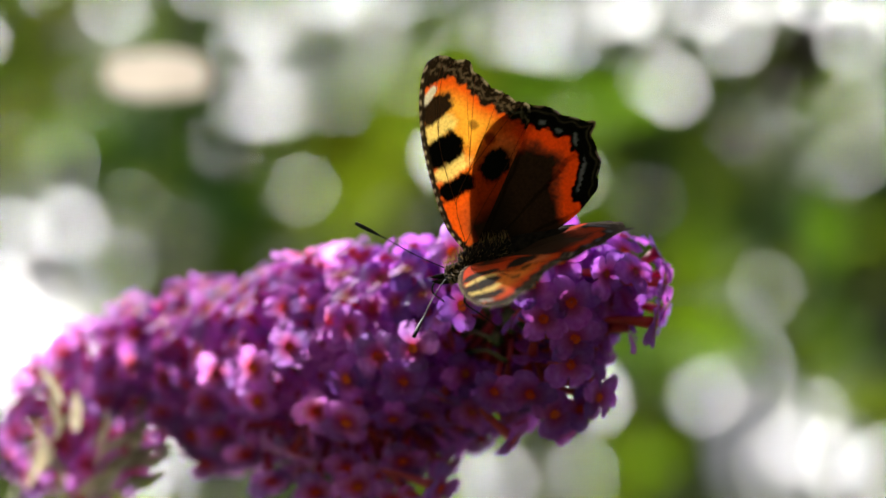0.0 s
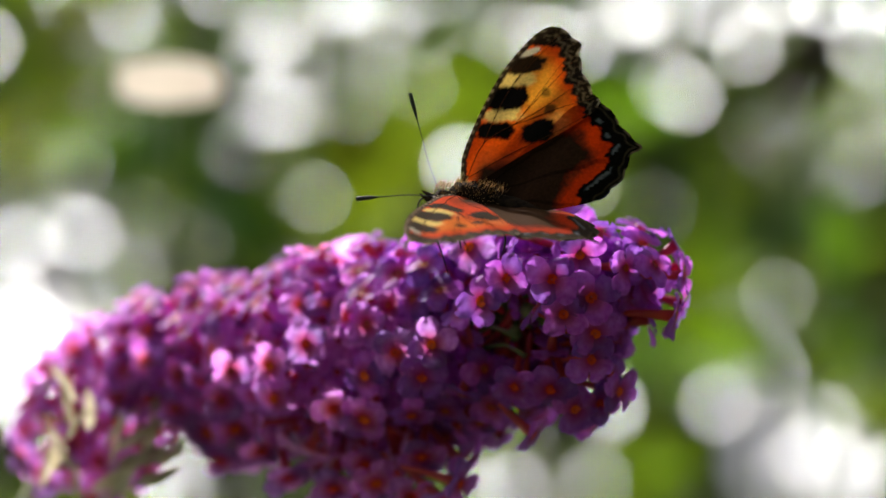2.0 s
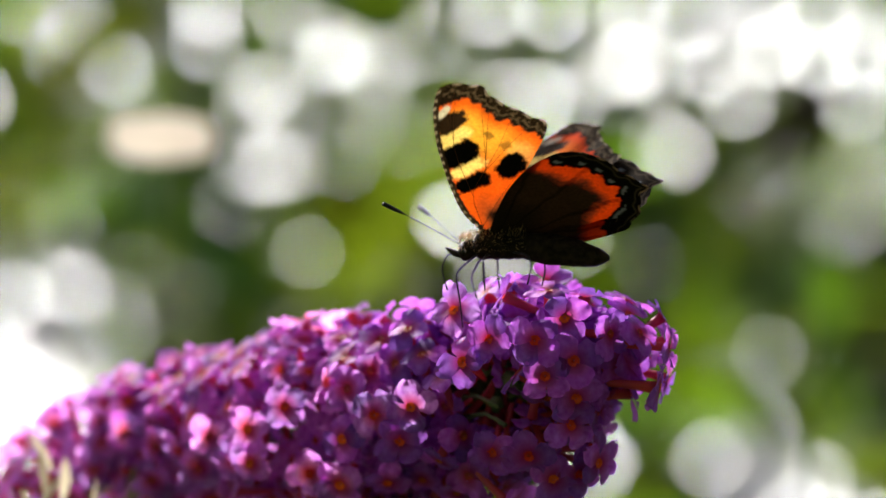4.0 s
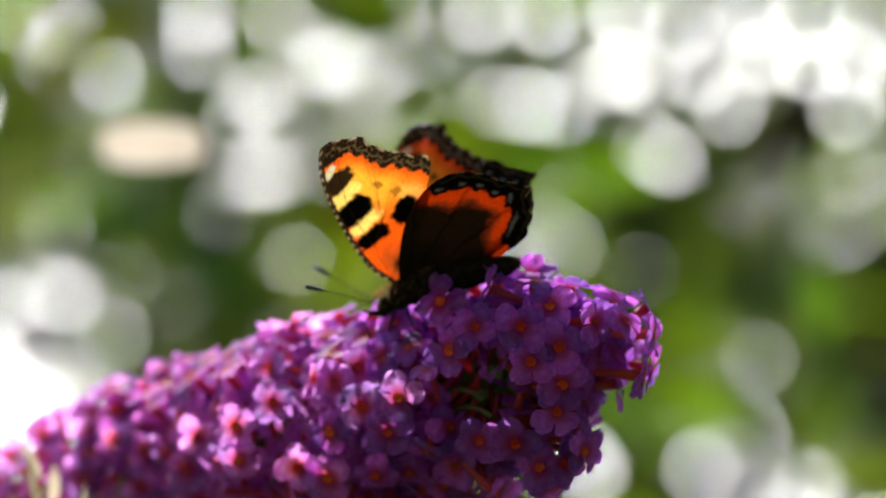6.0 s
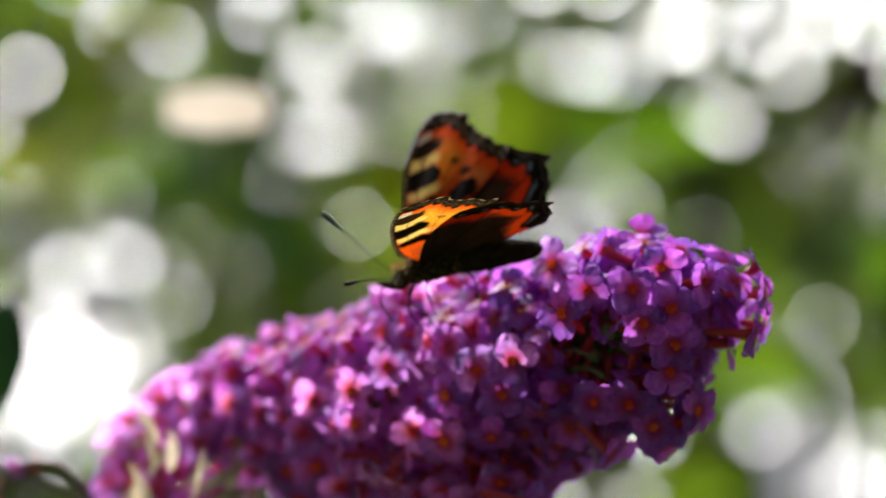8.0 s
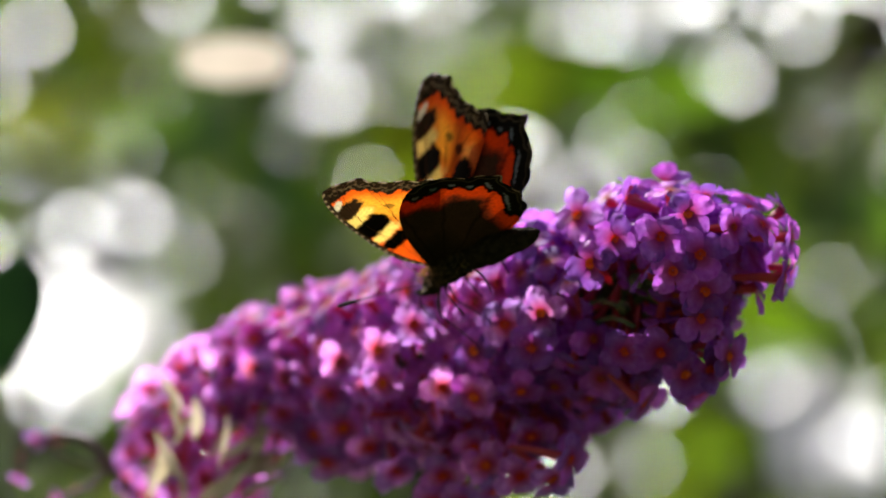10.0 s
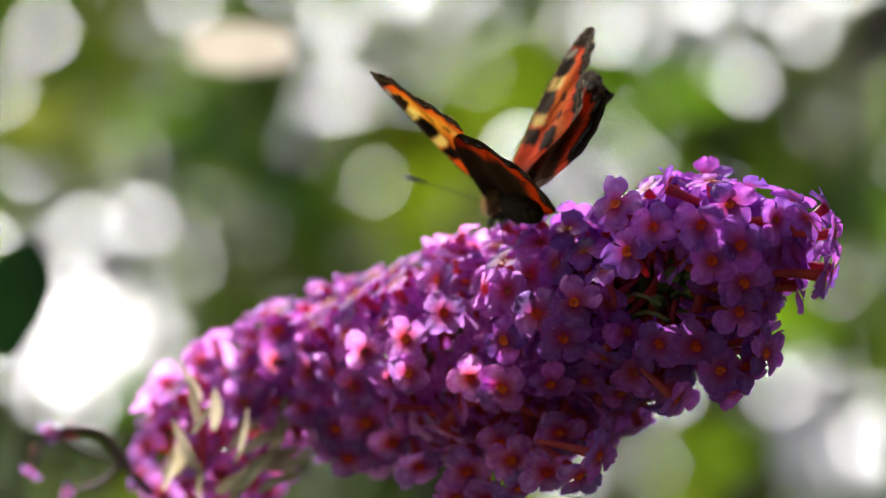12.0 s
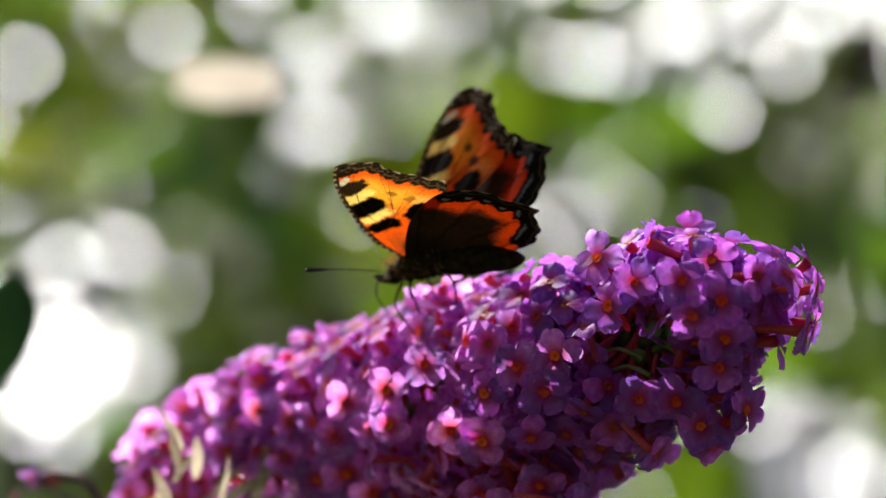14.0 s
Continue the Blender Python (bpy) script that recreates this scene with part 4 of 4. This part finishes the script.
def butterfly():
    root = new("butterfly")
    tagged(root, "orange and black tortoiseshell butterfly feeding on the violet flower", "butterfly")
    parts = {}
    for key, side in (("far", 1), ("near", -1)):
        fw = wing("forewing", FORE, 7, 14, fore_colour, side, root, 3)
        hw = wing("hindwing", HIND, 4, 12, hind_colour, side, root, 4)
        for k in (((0.5, 1), (1.5, 6), (4.5, 9), (5.5, 10.5), (9.5, 20)), ((5.5, 10.5), (8.5, 16), (10.5, 19.5)), ((4.5, 9), (8, 12), (12.5, 16.5)), ((4.5, 9), (9, 11.5), (14, 14)),
                  ((0.5, 1), (4, 4), (9, 7.5), (14.5, 12)), ((1.5, 6), (2.6, 13), (5.2, 20), (7.5, 23)), ((3.2, 15), (6.4, 21), (8.8, 22.6))):
            vein(fw, side, k, 0.05)
        parts[key] = (fw, hw)
    # body: furry thorax and head, slim abdomen
    def lathe(name, keys, mat, seed, rough):
        n, s = 26, 14
        prof = spline(keys, n)
        verts, faces = [], []
        for i, (x, zc, rad) in enumerate(prof):
            for k in range(s):
                a = 2 * math.pi * k / s
                r = max(rad, 0.02) * (1 + rough * noise.noise((x * 2.1, math.cos(a) * 2 + seed, math.sin(a) * 2)))
                verts.append((x * MM, r * math.cos(a) * MM, (zc + r * math.sin(a)) * MM))
        for i in range(n - 1):
            for k in range(s):
                faces.append((i * s + k, i * s + (k + 1) % s, (i + 1) * s + (k + 1) % s, (i + 1) * s + k))
        faces += [tuple(range(s))[::-1], tuple(range((n - 1) * s, n * s))]
        return piece(name, mesh_of(name, verts, faces, mat), root)
    lathe("thorax", [(-1.6, -0.8, 0.9), (-0.9, -0.5, 1.7), (1.2, -0.2, 2.2), (3.8, -0.4, 2.1), (5.8, -0.8, 1.5)], FUR, 1, 0.25)
    lathe("abdomen", [(4.6, -0.8, 1.6), (8, -1.4, 2.0), (12, -2.1, 1.8), (15.0, -2.8, 1.2), (16.6, -3.0, 0.35)], FUR, 2, 0.12)
    head = lathe("head", [(-3.8, -1.3, 0.3), (-3.4, -1.2, 1.0), (-2.5, -1.0, 1.3), (-1.4, -0.8, 0.9)], FUR, 3, 0.2)
    legs, feelers = [], []
    for s in (-1, 1):
        # a short furry palp and a rounded eye on each side of the head
        tube("palp", [Vector(p) * MM for p in spline([(-3.0, 0.35 * s, -1.6), (-4.2, 0.4 * s, -1.3), (-5.5, 0.35 * s, -0.5)], 7)], [MM * r for r in (0.30, 0.42, 0.44, 0.40, 0.32, 0.2, 0.05)], FUR, head, 8)
        tube("eye", [Vector((-2.75, (0.55 + 0.14 * i) * s, -0.95)) * MM for i in range(7)], [MM * r for r in (0.80, 0.82, 0.78, 0.70, 0.56, 0.36, 0.06)], CHITIN, head, 12)
        pts = spline([(0, 0, 0), (-2.4, 2.8 * s, 1.9), (-4.6, 6.0 * s, 3.7), (-7.0, 9.4 * s, 5.5)], 16)
        feelers.append(tube("antenna", [Vector(p) * MM for p in pts], [0.07 * MM if i < 12 else (0.08 + 0.22 * math.sin(min(1, (i - 11) / 3.2) * 1.9)) * MM for i in range(16)], CHITIN, root, 6))
        for x0, x1, dz in ((1.2, 0.6, -6.4), (3.6, 6.4, -6.0)):
            pts = spline([(x0, 1.0 * s, -1.6), ((x0 + x1) / 2 + 0.5 * (x1 - x0), 2.4 * s, -2.2), (x1 + 0.2 * (x1 - x0), 2.6 * s, -3.8), (x1, 2.7 * s, dz)], 9)
            tube("leg", [Vector(p) * MM for p in pts], [0.17 * MM * (1 - 0.05 * i) for i in range(9)], CHITIN, root, 6)
        pts = spline([(0, 0, 0), (-1.5, 1.1 * s, -2.0), (-1.9, 1.3 * s, -3.4), (-0.8, 1.6 * s, -6.4), (0.2, 1.8 * s, -9.6)], 12)
        legs.append(tube("leg", [Vector(p) * MM for p in pts], [0.18 * MM * (1 - 0.05 * i) for i in range(12)], CHITIN, root, 6))
    tube("proboscis", [Vector(p) * MM for p in spline([(-3.5, 0, -1.7), (-5.2, 0, -1.4), (-6.2, 0, -3.2), (-5.6, 0, -6.0)], 12)], [0.12 * MM] * 12, CHITIN, root, 6)
    rng = random.Random(21)
    verts, faces = [], []
    for k in range(900):
        x, a = rng.uniform(-3.4, 6.0), rng.uniform(-0.5, math.pi + 0.5)
        r = 1.2 if x < -1.4 else 2.05 - 0.10 * abs(x - 2.2)
        n = Vector((rng.uniform(0.0, 0.8), math.cos(a), math.sin(a))).normalized()
        o = Vector((x, r * math.cos(a), -0.4 + r * math.sin(a)))
        t = n.cross(Vector((rng.uniform(-1, 1), rng.uniform(-1, 1), rng.uniform(-1, 1)))).normalized() * 0.05
        b = len(verts)
        verts += [(o + t) * MM, (o - t) * MM, (o + n * rng.uniform(0.6, 1.5)) * MM]
        faces.append((b, b + 1, b + 2))
    tagged(piece("fur", mesh_of("fur", verts, faces, HAIR, False), root, None, "golden brown fuzz"), kind="stuff")
    return root, parts, legs, feelers


BUTTERFLY, WINGS, FORELEGS, ANTENNAE = butterfly()


# ---------------------------------------------------------------- what moves
def motions():
    walk(SPIKE, [
        (0, pose(0.00125, 0.57349, 1.60165, 17.21, -1.29, -0.89)),
        (0.5, pose(0.00247, 0.57345, 1.60218, 17.52, -1.38, -0.78)),
        (1, pose(0.00049, 0.57727, 1.60342, 17.39, -1.24, -1.01)),
        (1.5, pose(0.00120, 0.57540, 1.60235, 18.53, -2.03, -0.53)),
        (2, pose(0.00200, 0.56960, 1.60204, 18.11, -2.26, -0.29)),
        (2.5, pose(0.00336, 0.56378, 1.60164, 17.79, -2.41, 0.51)),
        (3, pose(-0.00001, 0.56604, 1.60165, 15.00, 0.00, 0.01)),
        (3.5, pose(-0.00072, 0.56169, 1.60049, 13.57, 0.71, -0.82)),
        (4, pose(0.00100, 0.56377, 1.60050, 13.37, 0.56, -0.21)),
        (4.2, pose(-0.00011, 0.56736, 1.60116, 12.63, 0.94, -0.12)),
        (6.3, pose(0.00080, 0.56908, 1.60444, 10.33, 0.04, -0.12)),
        (6.5, pose(0.00262, 0.56918, 1.60213, 11.73, -0.06, -0.18)),
        (7, pose(0.00334, 0.56961, 1.60259, 10.67, 0.12, -0.16)),
        (7.5, pose(0.00387, 0.57152, 1.60277, 11.07, -0.62, -0.18)),
        (8, pose(0.00616, 0.57414, 1.60572, 11.12, -0.54, -0.71)),
        (8.5, pose(0.01227, 0.57122, 1.60503, 9.45, 0.63, -0.39)),
        (8.7, pose(0.00951, 0.57353, 1.60577, 9.99, -0.69, -0.04)),
        (10.8, pose(0.00663, 0.56829, 1.60142, 11.60, -2.88, -0.23)),
        (11, pose(0.00754, 0.56714, 1.59958, 12.34, -2.92, 0.05)),
        (11.5, pose(0.01227, 0.56783, 1.60122, 8.99, -1.16, 0.62)),
        (12, pose(0.01064, 0.55879, 1.60002, 8.37, -0.54, 0.44)),
        (12.5, pose(0.00672, 0.55182, 1.59721, 8.43, -0.62, 0.08)),
        (13, pose(0.01118, 0.55508, 1.59869, 7.73, 0.37, 0.83)),
        (13.5, pose(0.01474, 0.55943, 1.59845, 8.05, 0.22, 1.23)),
        (14, pose(0.00956, 0.55774, 1.59756, 8.52, 0.00, -0.02))])
    walk(BUTTERFLY, [
        (0, pose(0.00627, 0.56669, 1.59718, 71.17, -17.00, -14.63)),
        (0.5, pose(0.00760, 0.56650, 1.59740, 69.60, -16.69, -15.31)),
        (1, pose(0.00581, 0.56584, 1.60212, 65.67, -2.42, -0.27)),
        (1.5, pose(0.00434, 0.56543, 1.60266, 59.89, 7.84, -20.36)),
        (2, pose(0.00342, 0.56464, 1.60642, 51.44, 14.20, -18.37)),
        (2.5, pose(0.00509, 0.56507, 1.60535, 39.82, 0.80, -37.57)),
        (3, pose(0.00779, 0.56641, 1.61482, 29.15, 41.41, -27.79)),
        (3.5, pose(0.00809, 0.56657, 1.60997, 16.96, 23.26, -28.69)),
        (4, pose(0.00791, 0.56906, 1.60900, 12.58, 2.43, -21.68)),
        (6.5, pose(-0.00319, 0.58549, 1.60720, 22.59, -18.67, -20.32)),
        (7, pose(-0.00318, 0.58432, 1.61083, 27.21, -2.18, -6.33)),
        (7.5, pose(-0.00823, 0.58689, 1.60151, 41.70, -37.53, -19.22)),
        (8, pose(-0.00880, 0.58567, 1.60614, 37.37, -15.52, -12.29)),
        (8.5, pose(-0.00598, 0.58630, 1.60066, 41.25, -24.52, -31.03)),
        (11, pose(-0.00984, 0.58263, 1.59794, 38.83, -6.41, -50.98)),
        (11.5, pose(-0.00458, 0.59216, 1.60526, 40.40, 11.81, -58.81)),
        (12, pose(-0.00150, 0.58695, 1.60538, 19.63, 11.36, -75.08)),
        (12.5, pose(-0.00759, 0.58893, 1.60380, -1.28, 3.03, -72.81)),
        (13, pose(-0.00779, 0.58362, 1.60783, 2.66, 22.54, -42.38)),
        (13.5, pose(-0.00651, 0.58753, 1.60774, 21.89, 13.77, -27.31)),
        (14, pose(-0.01195, 0.58235, 1.60066, 33.27, -4.13, -32.19))])
    walk(WINGS["far"][0], [
        (0, pose(0, 0.0010, 0.0010, 40.3, -2.7, 3.1)),
        (0.5, pose(0, 0.0010, 0.0010, 40.8, -2.3, 2.7)),
        (1, pose(0, 0.0010, 0.0010, 32.9, -2.1, 3.3)),
        (1.5, pose(0, 0.0010, 0.0010, 36.0, -2.2, 3.0)),
        (2, pose(0, 0.0010, 0.0010, 23.5, -1.5, 3.5)),
        (2.5, pose(0, 0.0010, 0.0010, 50.3, -1.3, 1.1)),
        (3, pose(0, 0.0010, 0.0010, 23.4, 0.2, -0.4)),
        (3.5, pose(0, 0.0010, 0.0010, 45.8, 1.3, -0.9)),
        (4, pose(0, 0.0010, 0.0010, 36.8, -4.2, -0.9)),
        (6.5, pose(0, 0.0010, 0.0010, 53.9, 2.3, 0.5)),
        (7, pose(0, 0.0010, 0.0010, 28.1, 1.2, 0.8)),
        (7.5, pose(0, 0.0010, 0.0010, 53.0, -0.1, 0.1)),
        (8, pose(0, 0.0010, 0.0010, 26.8, 0.2, -0.5)),
        (8.5, pose(0, 0.0010, 0.0010, 47.5, -0.9, 0.8)),
        (11, pose(0, 0.0010, 0.0010, 51.3, 2.1, -3.9)),
        (11.5, pose(0, 0.0010, 0.0010, 34.6, 6.7, -5.5)),
        (12, pose(0, 0.0010, 0.0010, 52.3, 12.0, 1.5)),
        (12.5, pose(0, 0.0010, 0.0010, 82.3, 12.7, 4.0)),
        (13, pose(0, 0.0010, 0.0010, 61.7, 3.7, -10.4)),
        (13.5, pose(0, 0.0010, 0.0010, 33.3, 5.2, -3.1)),
        (14, pose(0, 0.0010, 0.0010, 40.3, 0.9, 0.4))])
    walk(WINGS["far"][1], [
        (0, pose(0, 0.0010, 0.0010, 40.2, -3.6, 4.2)),
        (0.5, pose(0, 0.0010, 0.0010, 40.8, -3.4, 4.0)),
        (1, pose(0, 0.0010, 0.0010, 32.9, -3.2, 5.0)),
        (1.5, pose(0, 0.0010, 0.0010, 36.0, -2.7, 3.7)),
        (2, pose(0, 0.0010, 0.0010, 23.4, -2.5, 5.8)),
        (2.5, pose(0, 0.0010, 0.0010, 50.3, -2.1, 1.8)),
        (3, pose(0, 0.0010, 0.0010, 23.4, -0.6, 1.5)),
        (3.5, pose(0, 0.0010, 0.0010, 45.8, -3.1, 3.4)),
        (4, pose(0, 0.0010, 0.0010, 36.9, -5.5, 0.8)),
        (6.5, pose(0, 0.0010, 0.0010, 53.4, -1.7, 3.4)),
        (7, pose(0, 0.0010, 0.0010, 27.6, -1.5, 6.0)),
        (7.5, pose(0, 0.0010, 0.0010, 52.7, -7.0, 5.3)),
        (8, pose(0, 0.0010, 0.0010, 26.5, -4.0, 8.0)),
        (8.5, pose(0, 0.0010, 0.0010, 47.4, -4.2, 3.8)),
        (11, pose(0, 0.0010, 0.0010, 49.5, -9.4, 5.8)),
        (11.5, pose(0, 0.0010, 0.0010, 32.1, -2.3, 6.9)),
        (12, pose(0, 0.0010, 0.0010, 45.8, -9.0, 19.8)),
        (12.5, pose(0, 0.0010, 0.0010, 76.1, -18.3, 10.0)),
        (13, pose(0, 0.0010, 0.0010, 60.9, -9.9, -3.8)),
        (13.5, pose(0, 0.0010, 0.0010, 30.6, -1.5, 7.0)),
        (14, pose(0, 0.0010, 0.0010, 35.5, -7.9, 12.4))])
    walk(WINGS["near"][0], [
        (0, pose(0, -0.0010, 0.0010, -37.9, -1.6, -2.0)),
        (0.5, pose(0, -0.0010, 0.0010, -36.4, -1.9, -2.6)),
        (1, pose(0, -0.0010, 0.0010, -32.5, -1.0, -1.6)),
        (1.5, pose(0, -0.0010, 0.0010, -30.0, -2.1, -3.7)),
        (2, pose(0, -0.0010, 0.0010, -23.6, -1.6, -3.7)),
        (2.5, pose(0, -0.0010, 0.0010, -43.1, -2.7, -2.9)),
        (3, pose(0, -0.0010, 0.0010, -25.8, -1.6, -3.2)),
        (3.5, pose(0, -0.0010, 0.0010, -47.7, -10.4, -6.2)),
        (4, pose(0, -0.0010, 0.0010, -43.2, -13.8, 0.0)),
        (6.5, pose(0, -0.0010, 0.0010, -50.4, -6.2, -1.3)),
        (7, pose(0, -0.0010, 0.0010, -46.2, -2.6, -1.8)),
        (7.5, pose(0, -0.0010, 0.0010, -36.7, -1.1, -1.5)),
        (8, pose(0, -0.0010, 0.0010, -35.5, -1.2, -1.7)),
        (8.5, pose(0, -0.0010, 0.0010, -50.6, -0.2, -0.2)),
        (11, pose(0, -0.0010, 0.0010, -46.7, 0.2, 5.5)),
        (11.5, pose(0, -0.0010, 0.0010, -47.0, 7.0, 9.2)),
        (12, pose(0, -0.0010, 0.0010, -55.5, 1.6, 3.7)),
        (12.5, pose(0, -0.0010, 0.0010, -36.7, -3.9, -1.2)),
        (13, pose(0, -0.0010, 0.0010, -27.6, -1.1, -0.8)),
        (13.5, pose(0, -0.0010, 0.0010, -26.4, -0.6, 3.4)),
        (14, pose(0, -0.0010, 0.0010, -45.5, -1.9, 1.3))])
    walk(WINGS["near"][1], [
        (0, pose(0, -0.0010, 0.0010, -37.9, 0.6, 0.8)),
        (0.5, pose(0, -0.0010, 0.0010, -36.4, 1.2, 1.6)),
        (1, pose(0, -0.0010, 0.0010, -32.5, -1.2, -1.9)),
        (1.5, pose(0, -0.0010, 0.0010, -30.1, 0.0, 0.0)),
        (2, pose(0, -0.0010, 0.0010, -23.6, 0.4, 1.0)),
        (2.5, pose(0, -0.0010, 0.0010, -43.2, -0.6, -0.6)),
        (3, pose(0, -0.0010, 0.0010, -25.7, 2.2, 4.6)),
        (3.5, pose(0, -0.0010, 0.0010, -49.0, 4.2, 6.7)),
        (4, pose(0, -0.0010, 0.0010, -38.3, -1.5, 14.4)),
        (6.5, pose(0, -0.0010, 0.0010, -46.2, 0.6, 4.7)),
        (7, pose(0, -0.0010, 0.0010, -42.6, -1.8, -1.2)),
        (7.5, pose(0, -0.0010, 0.0010, -36.5, -3.6, -4.8)),
        (8, pose(0, -0.0010, 0.0010, -35.3, -3.5, -4.9)),
        (8.5, pose(0, -0.0010, 0.0010, -50.4, -4.6, -3.8)),
        (11, pose(0, -0.0010, 0.0010, -46.2, 5.6, 10.5)),
        (11.5, pose(0, -0.0010, 0.0010, -43.6, 10.2, 14.2)),
        (12, pose(0, -0.0010, 0.0010, -51.7, 10.1, 12.1)),
        (12.5, pose(0, -0.0010, 0.0010, -33.3, 4.5, 12.7)),
        (13, pose(0, -0.0010, 0.0010, -24.9, 1.9, 7.7)),
        (13.5, pose(0, -0.0010, 0.0010, -23.6, 1.3, 8.0)),
        (14, pose(0, -0.0010, 0.0010, -45.6, 5.8, 8.8))])
    walk(ANTENNAE[0], [
        (0, pose(-0.0032, -0.0006, -0.0003, 4.5, 2.1, 9.8)),
        (0.5, pose(-0.0032, -0.0006, -0.0003, 4.5, 2.1, 9.8)),
        (1, pose(-0.0032, -0.0006, -0.0003, 4.5, 2.1, 9.8)),
        (1.5, pose(-0.0032, -0.0006, -0.0003, -2.3, 3.9, 3.5)),
        (2, pose(-0.0032, -0.0006, -0.0003, 0.2, 2.6, 4.5)),
        (2.5, pose(-0.0032, -0.0006, -0.0003, 10.1, -7.3, -0.2)),
        (3, pose(-0.0032, -0.0006, -0.0003, 18.2, -17.5, -17.9)),
        (3.5, pose(-0.0032, -0.0006, -0.0003, 6.0, -5.2, -1.8)),
        (4, pose(-0.0032, -0.0006, -0.0003, 1.3, 0.2, 2.0)),
        (6.5, pose(-0.0032, -0.0006, -0.0003, 2.9, 4.8, 11.8)),
        (7, pose(-0.0032, -0.0006, -0.0003, -9.3, 9.0, 2.2)),
        (7.5, pose(-0.0032, -0.0006, -0.0003, -2.3, 6.5, 7.3)),
        (8, pose(-0.0032, -0.0006, -0.0003, 4.5, 3.4, 12.0)),
        (8.5, pose(-0.0032, -0.0006, -0.0003, 4.2, 3.7, 12.0)),
        (11, pose(-0.0032, -0.0006, -0.0003, 2.9, 4.8, 11.8)),
        (11.5, pose(-0.0032, -0.0006, -0.0003, 2.7, 5.0, 11.8)),
        (12, pose(-0.0032, -0.0006, -0.0003, -6.9, 1.0, -6.4)),
        (12.5, pose(-0.0032, -0.0006, -0.0003, 16.0, -17.5, -21.2)),
        (13, pose(-0.0032, -0.0006, -0.0003, 6.8, 3.9, 16.3)),
        (13.5, pose(-0.0032, -0.0006, -0.0003, -3.6, 7.2, 6.7)),
        (14, pose(-0.0032, -0.0006, -0.0003, 3.6, 3.7, 11.2))])
    walk(ANTENNAE[1], [
        (0, pose(-0.0032, 0.0006, -0.0003, 10.4, -0.6, 12.4)),
        (0.5, pose(-0.0032, 0.0006, -0.0003, 11.8, -0.7, 13.8)),
        (1, pose(-0.0032, 0.0006, -0.0003, 7.6, 6.8, -1.3)),
        (1.5, pose(-0.0032, 0.0006, -0.0003, 20.1, 11.5, 5.7)),
        (2, pose(-0.0032, 0.0006, -0.0003, 24.6, 14.7, 6.4)),
        (2.5, pose(-0.0032, 0.0006, -0.0003, 16.2, 7.9, 6.3)),
        (3, pose(-0.0032, 0.0006, -0.0003, 8.0, 1.2, 7.2)),
        (3.5, pose(-0.0032, 0.0006, -0.0003, -6.5, -13.1, 19.6)),
        (4, pose(-0.0032, 0.0006, -0.0003, 4.7, -3.4, 11.2)),
        (6.5, pose(-0.0032, 0.0006, -0.0003, 15.6, 3.3, 11.5)),
        (7, pose(-0.0032, 0.0006, -0.0003, 3.8, -0.7, 5.7)),
        (7.5, pose(-0.0032, 0.0006, -0.0003, 12.5, 4.0, 7.7)),
        (8, pose(-0.0032, 0.0006, -0.0003, 21.4, 8.4, 10.4)),
        (8.5, pose(-0.0032, 0.0006, -0.0003, 18.1, 7.1, 9.0)),
        (11, pose(-0.0032, 0.0006, -0.0003, 2.4, -0.4, 3.7)),
        (11.5, pose(-0.0032, 0.0006, -0.0003, -0.7, -2.1, 2.9)),
        (12, pose(-0.0032, 0.0006, -0.0003, -0.7, -2.1, 2.9)),
        (12.5, pose(-0.0032, 0.0006, -0.0003, -0.7, -2.1, 2.9)),
        (13, pose(-0.0032, 0.0006, -0.0003, -0.7, -2.1, 2.9)),
        (13.5, pose(-0.0032, 0.0006, -0.0003, -0.7, -2.1, 2.9)),
        (14, pose(-0.0032, 0.0006, -0.0003, -0.7, -2.1, 2.9))])
    walk(FORELEGS[0], [
        (0, pose(-0.0008, -0.0010, -0.0016, 0, 0.0, 0)),
        (2, pose(-0.0008, -0.0010, -0.0016, 0, 5.8, 0)),
        (2.5, pose(-0.0008, -0.0010, -0.0016, 0, 29.0, 0)),
        (3, pose(-0.0008, -0.0010, -0.0016, 0, 58.0, 0)),
        (3.5, pose(-0.0008, -0.0010, -0.0016, 0, 40.6, 0)),
        (4.2, pose(-0.0008, -0.0010, -0.0016, 0, 5.8, 0)),
        (5.2, pose(-0.0008, -0.0010, -0.0016, 0, 0.0, 0)),
        (14, pose(-0.0008, -0.0010, -0.0016, 0, 0.0, 0))])
    walk(FORELEGS[1], [
        (0, pose(-0.0008, 0.0010, -0.0016, 0, 0.0, 0)),
        (2, pose(-0.0008, 0.0010, -0.0016, 0, 3.4, 0)),
        (2.5, pose(-0.0008, 0.0010, -0.0016, 0, 17.0, 0)),
        (3, pose(-0.0008, 0.0010, -0.0016, 0, 34.0, 0)),
        (3.5, pose(-0.0008, 0.0010, -0.0016, 0, 23.8, 0)),
        (4.2, pose(-0.0008, 0.0010, -0.0016, 0, 3.4, 0)),
        (5.2, pose(-0.0008, 0.0010, -0.0016, 0, 0.0, 0)),
        (14, pose(-0.0008, 0.0010, -0.0016, 0, 0.0, 0))])


motions()
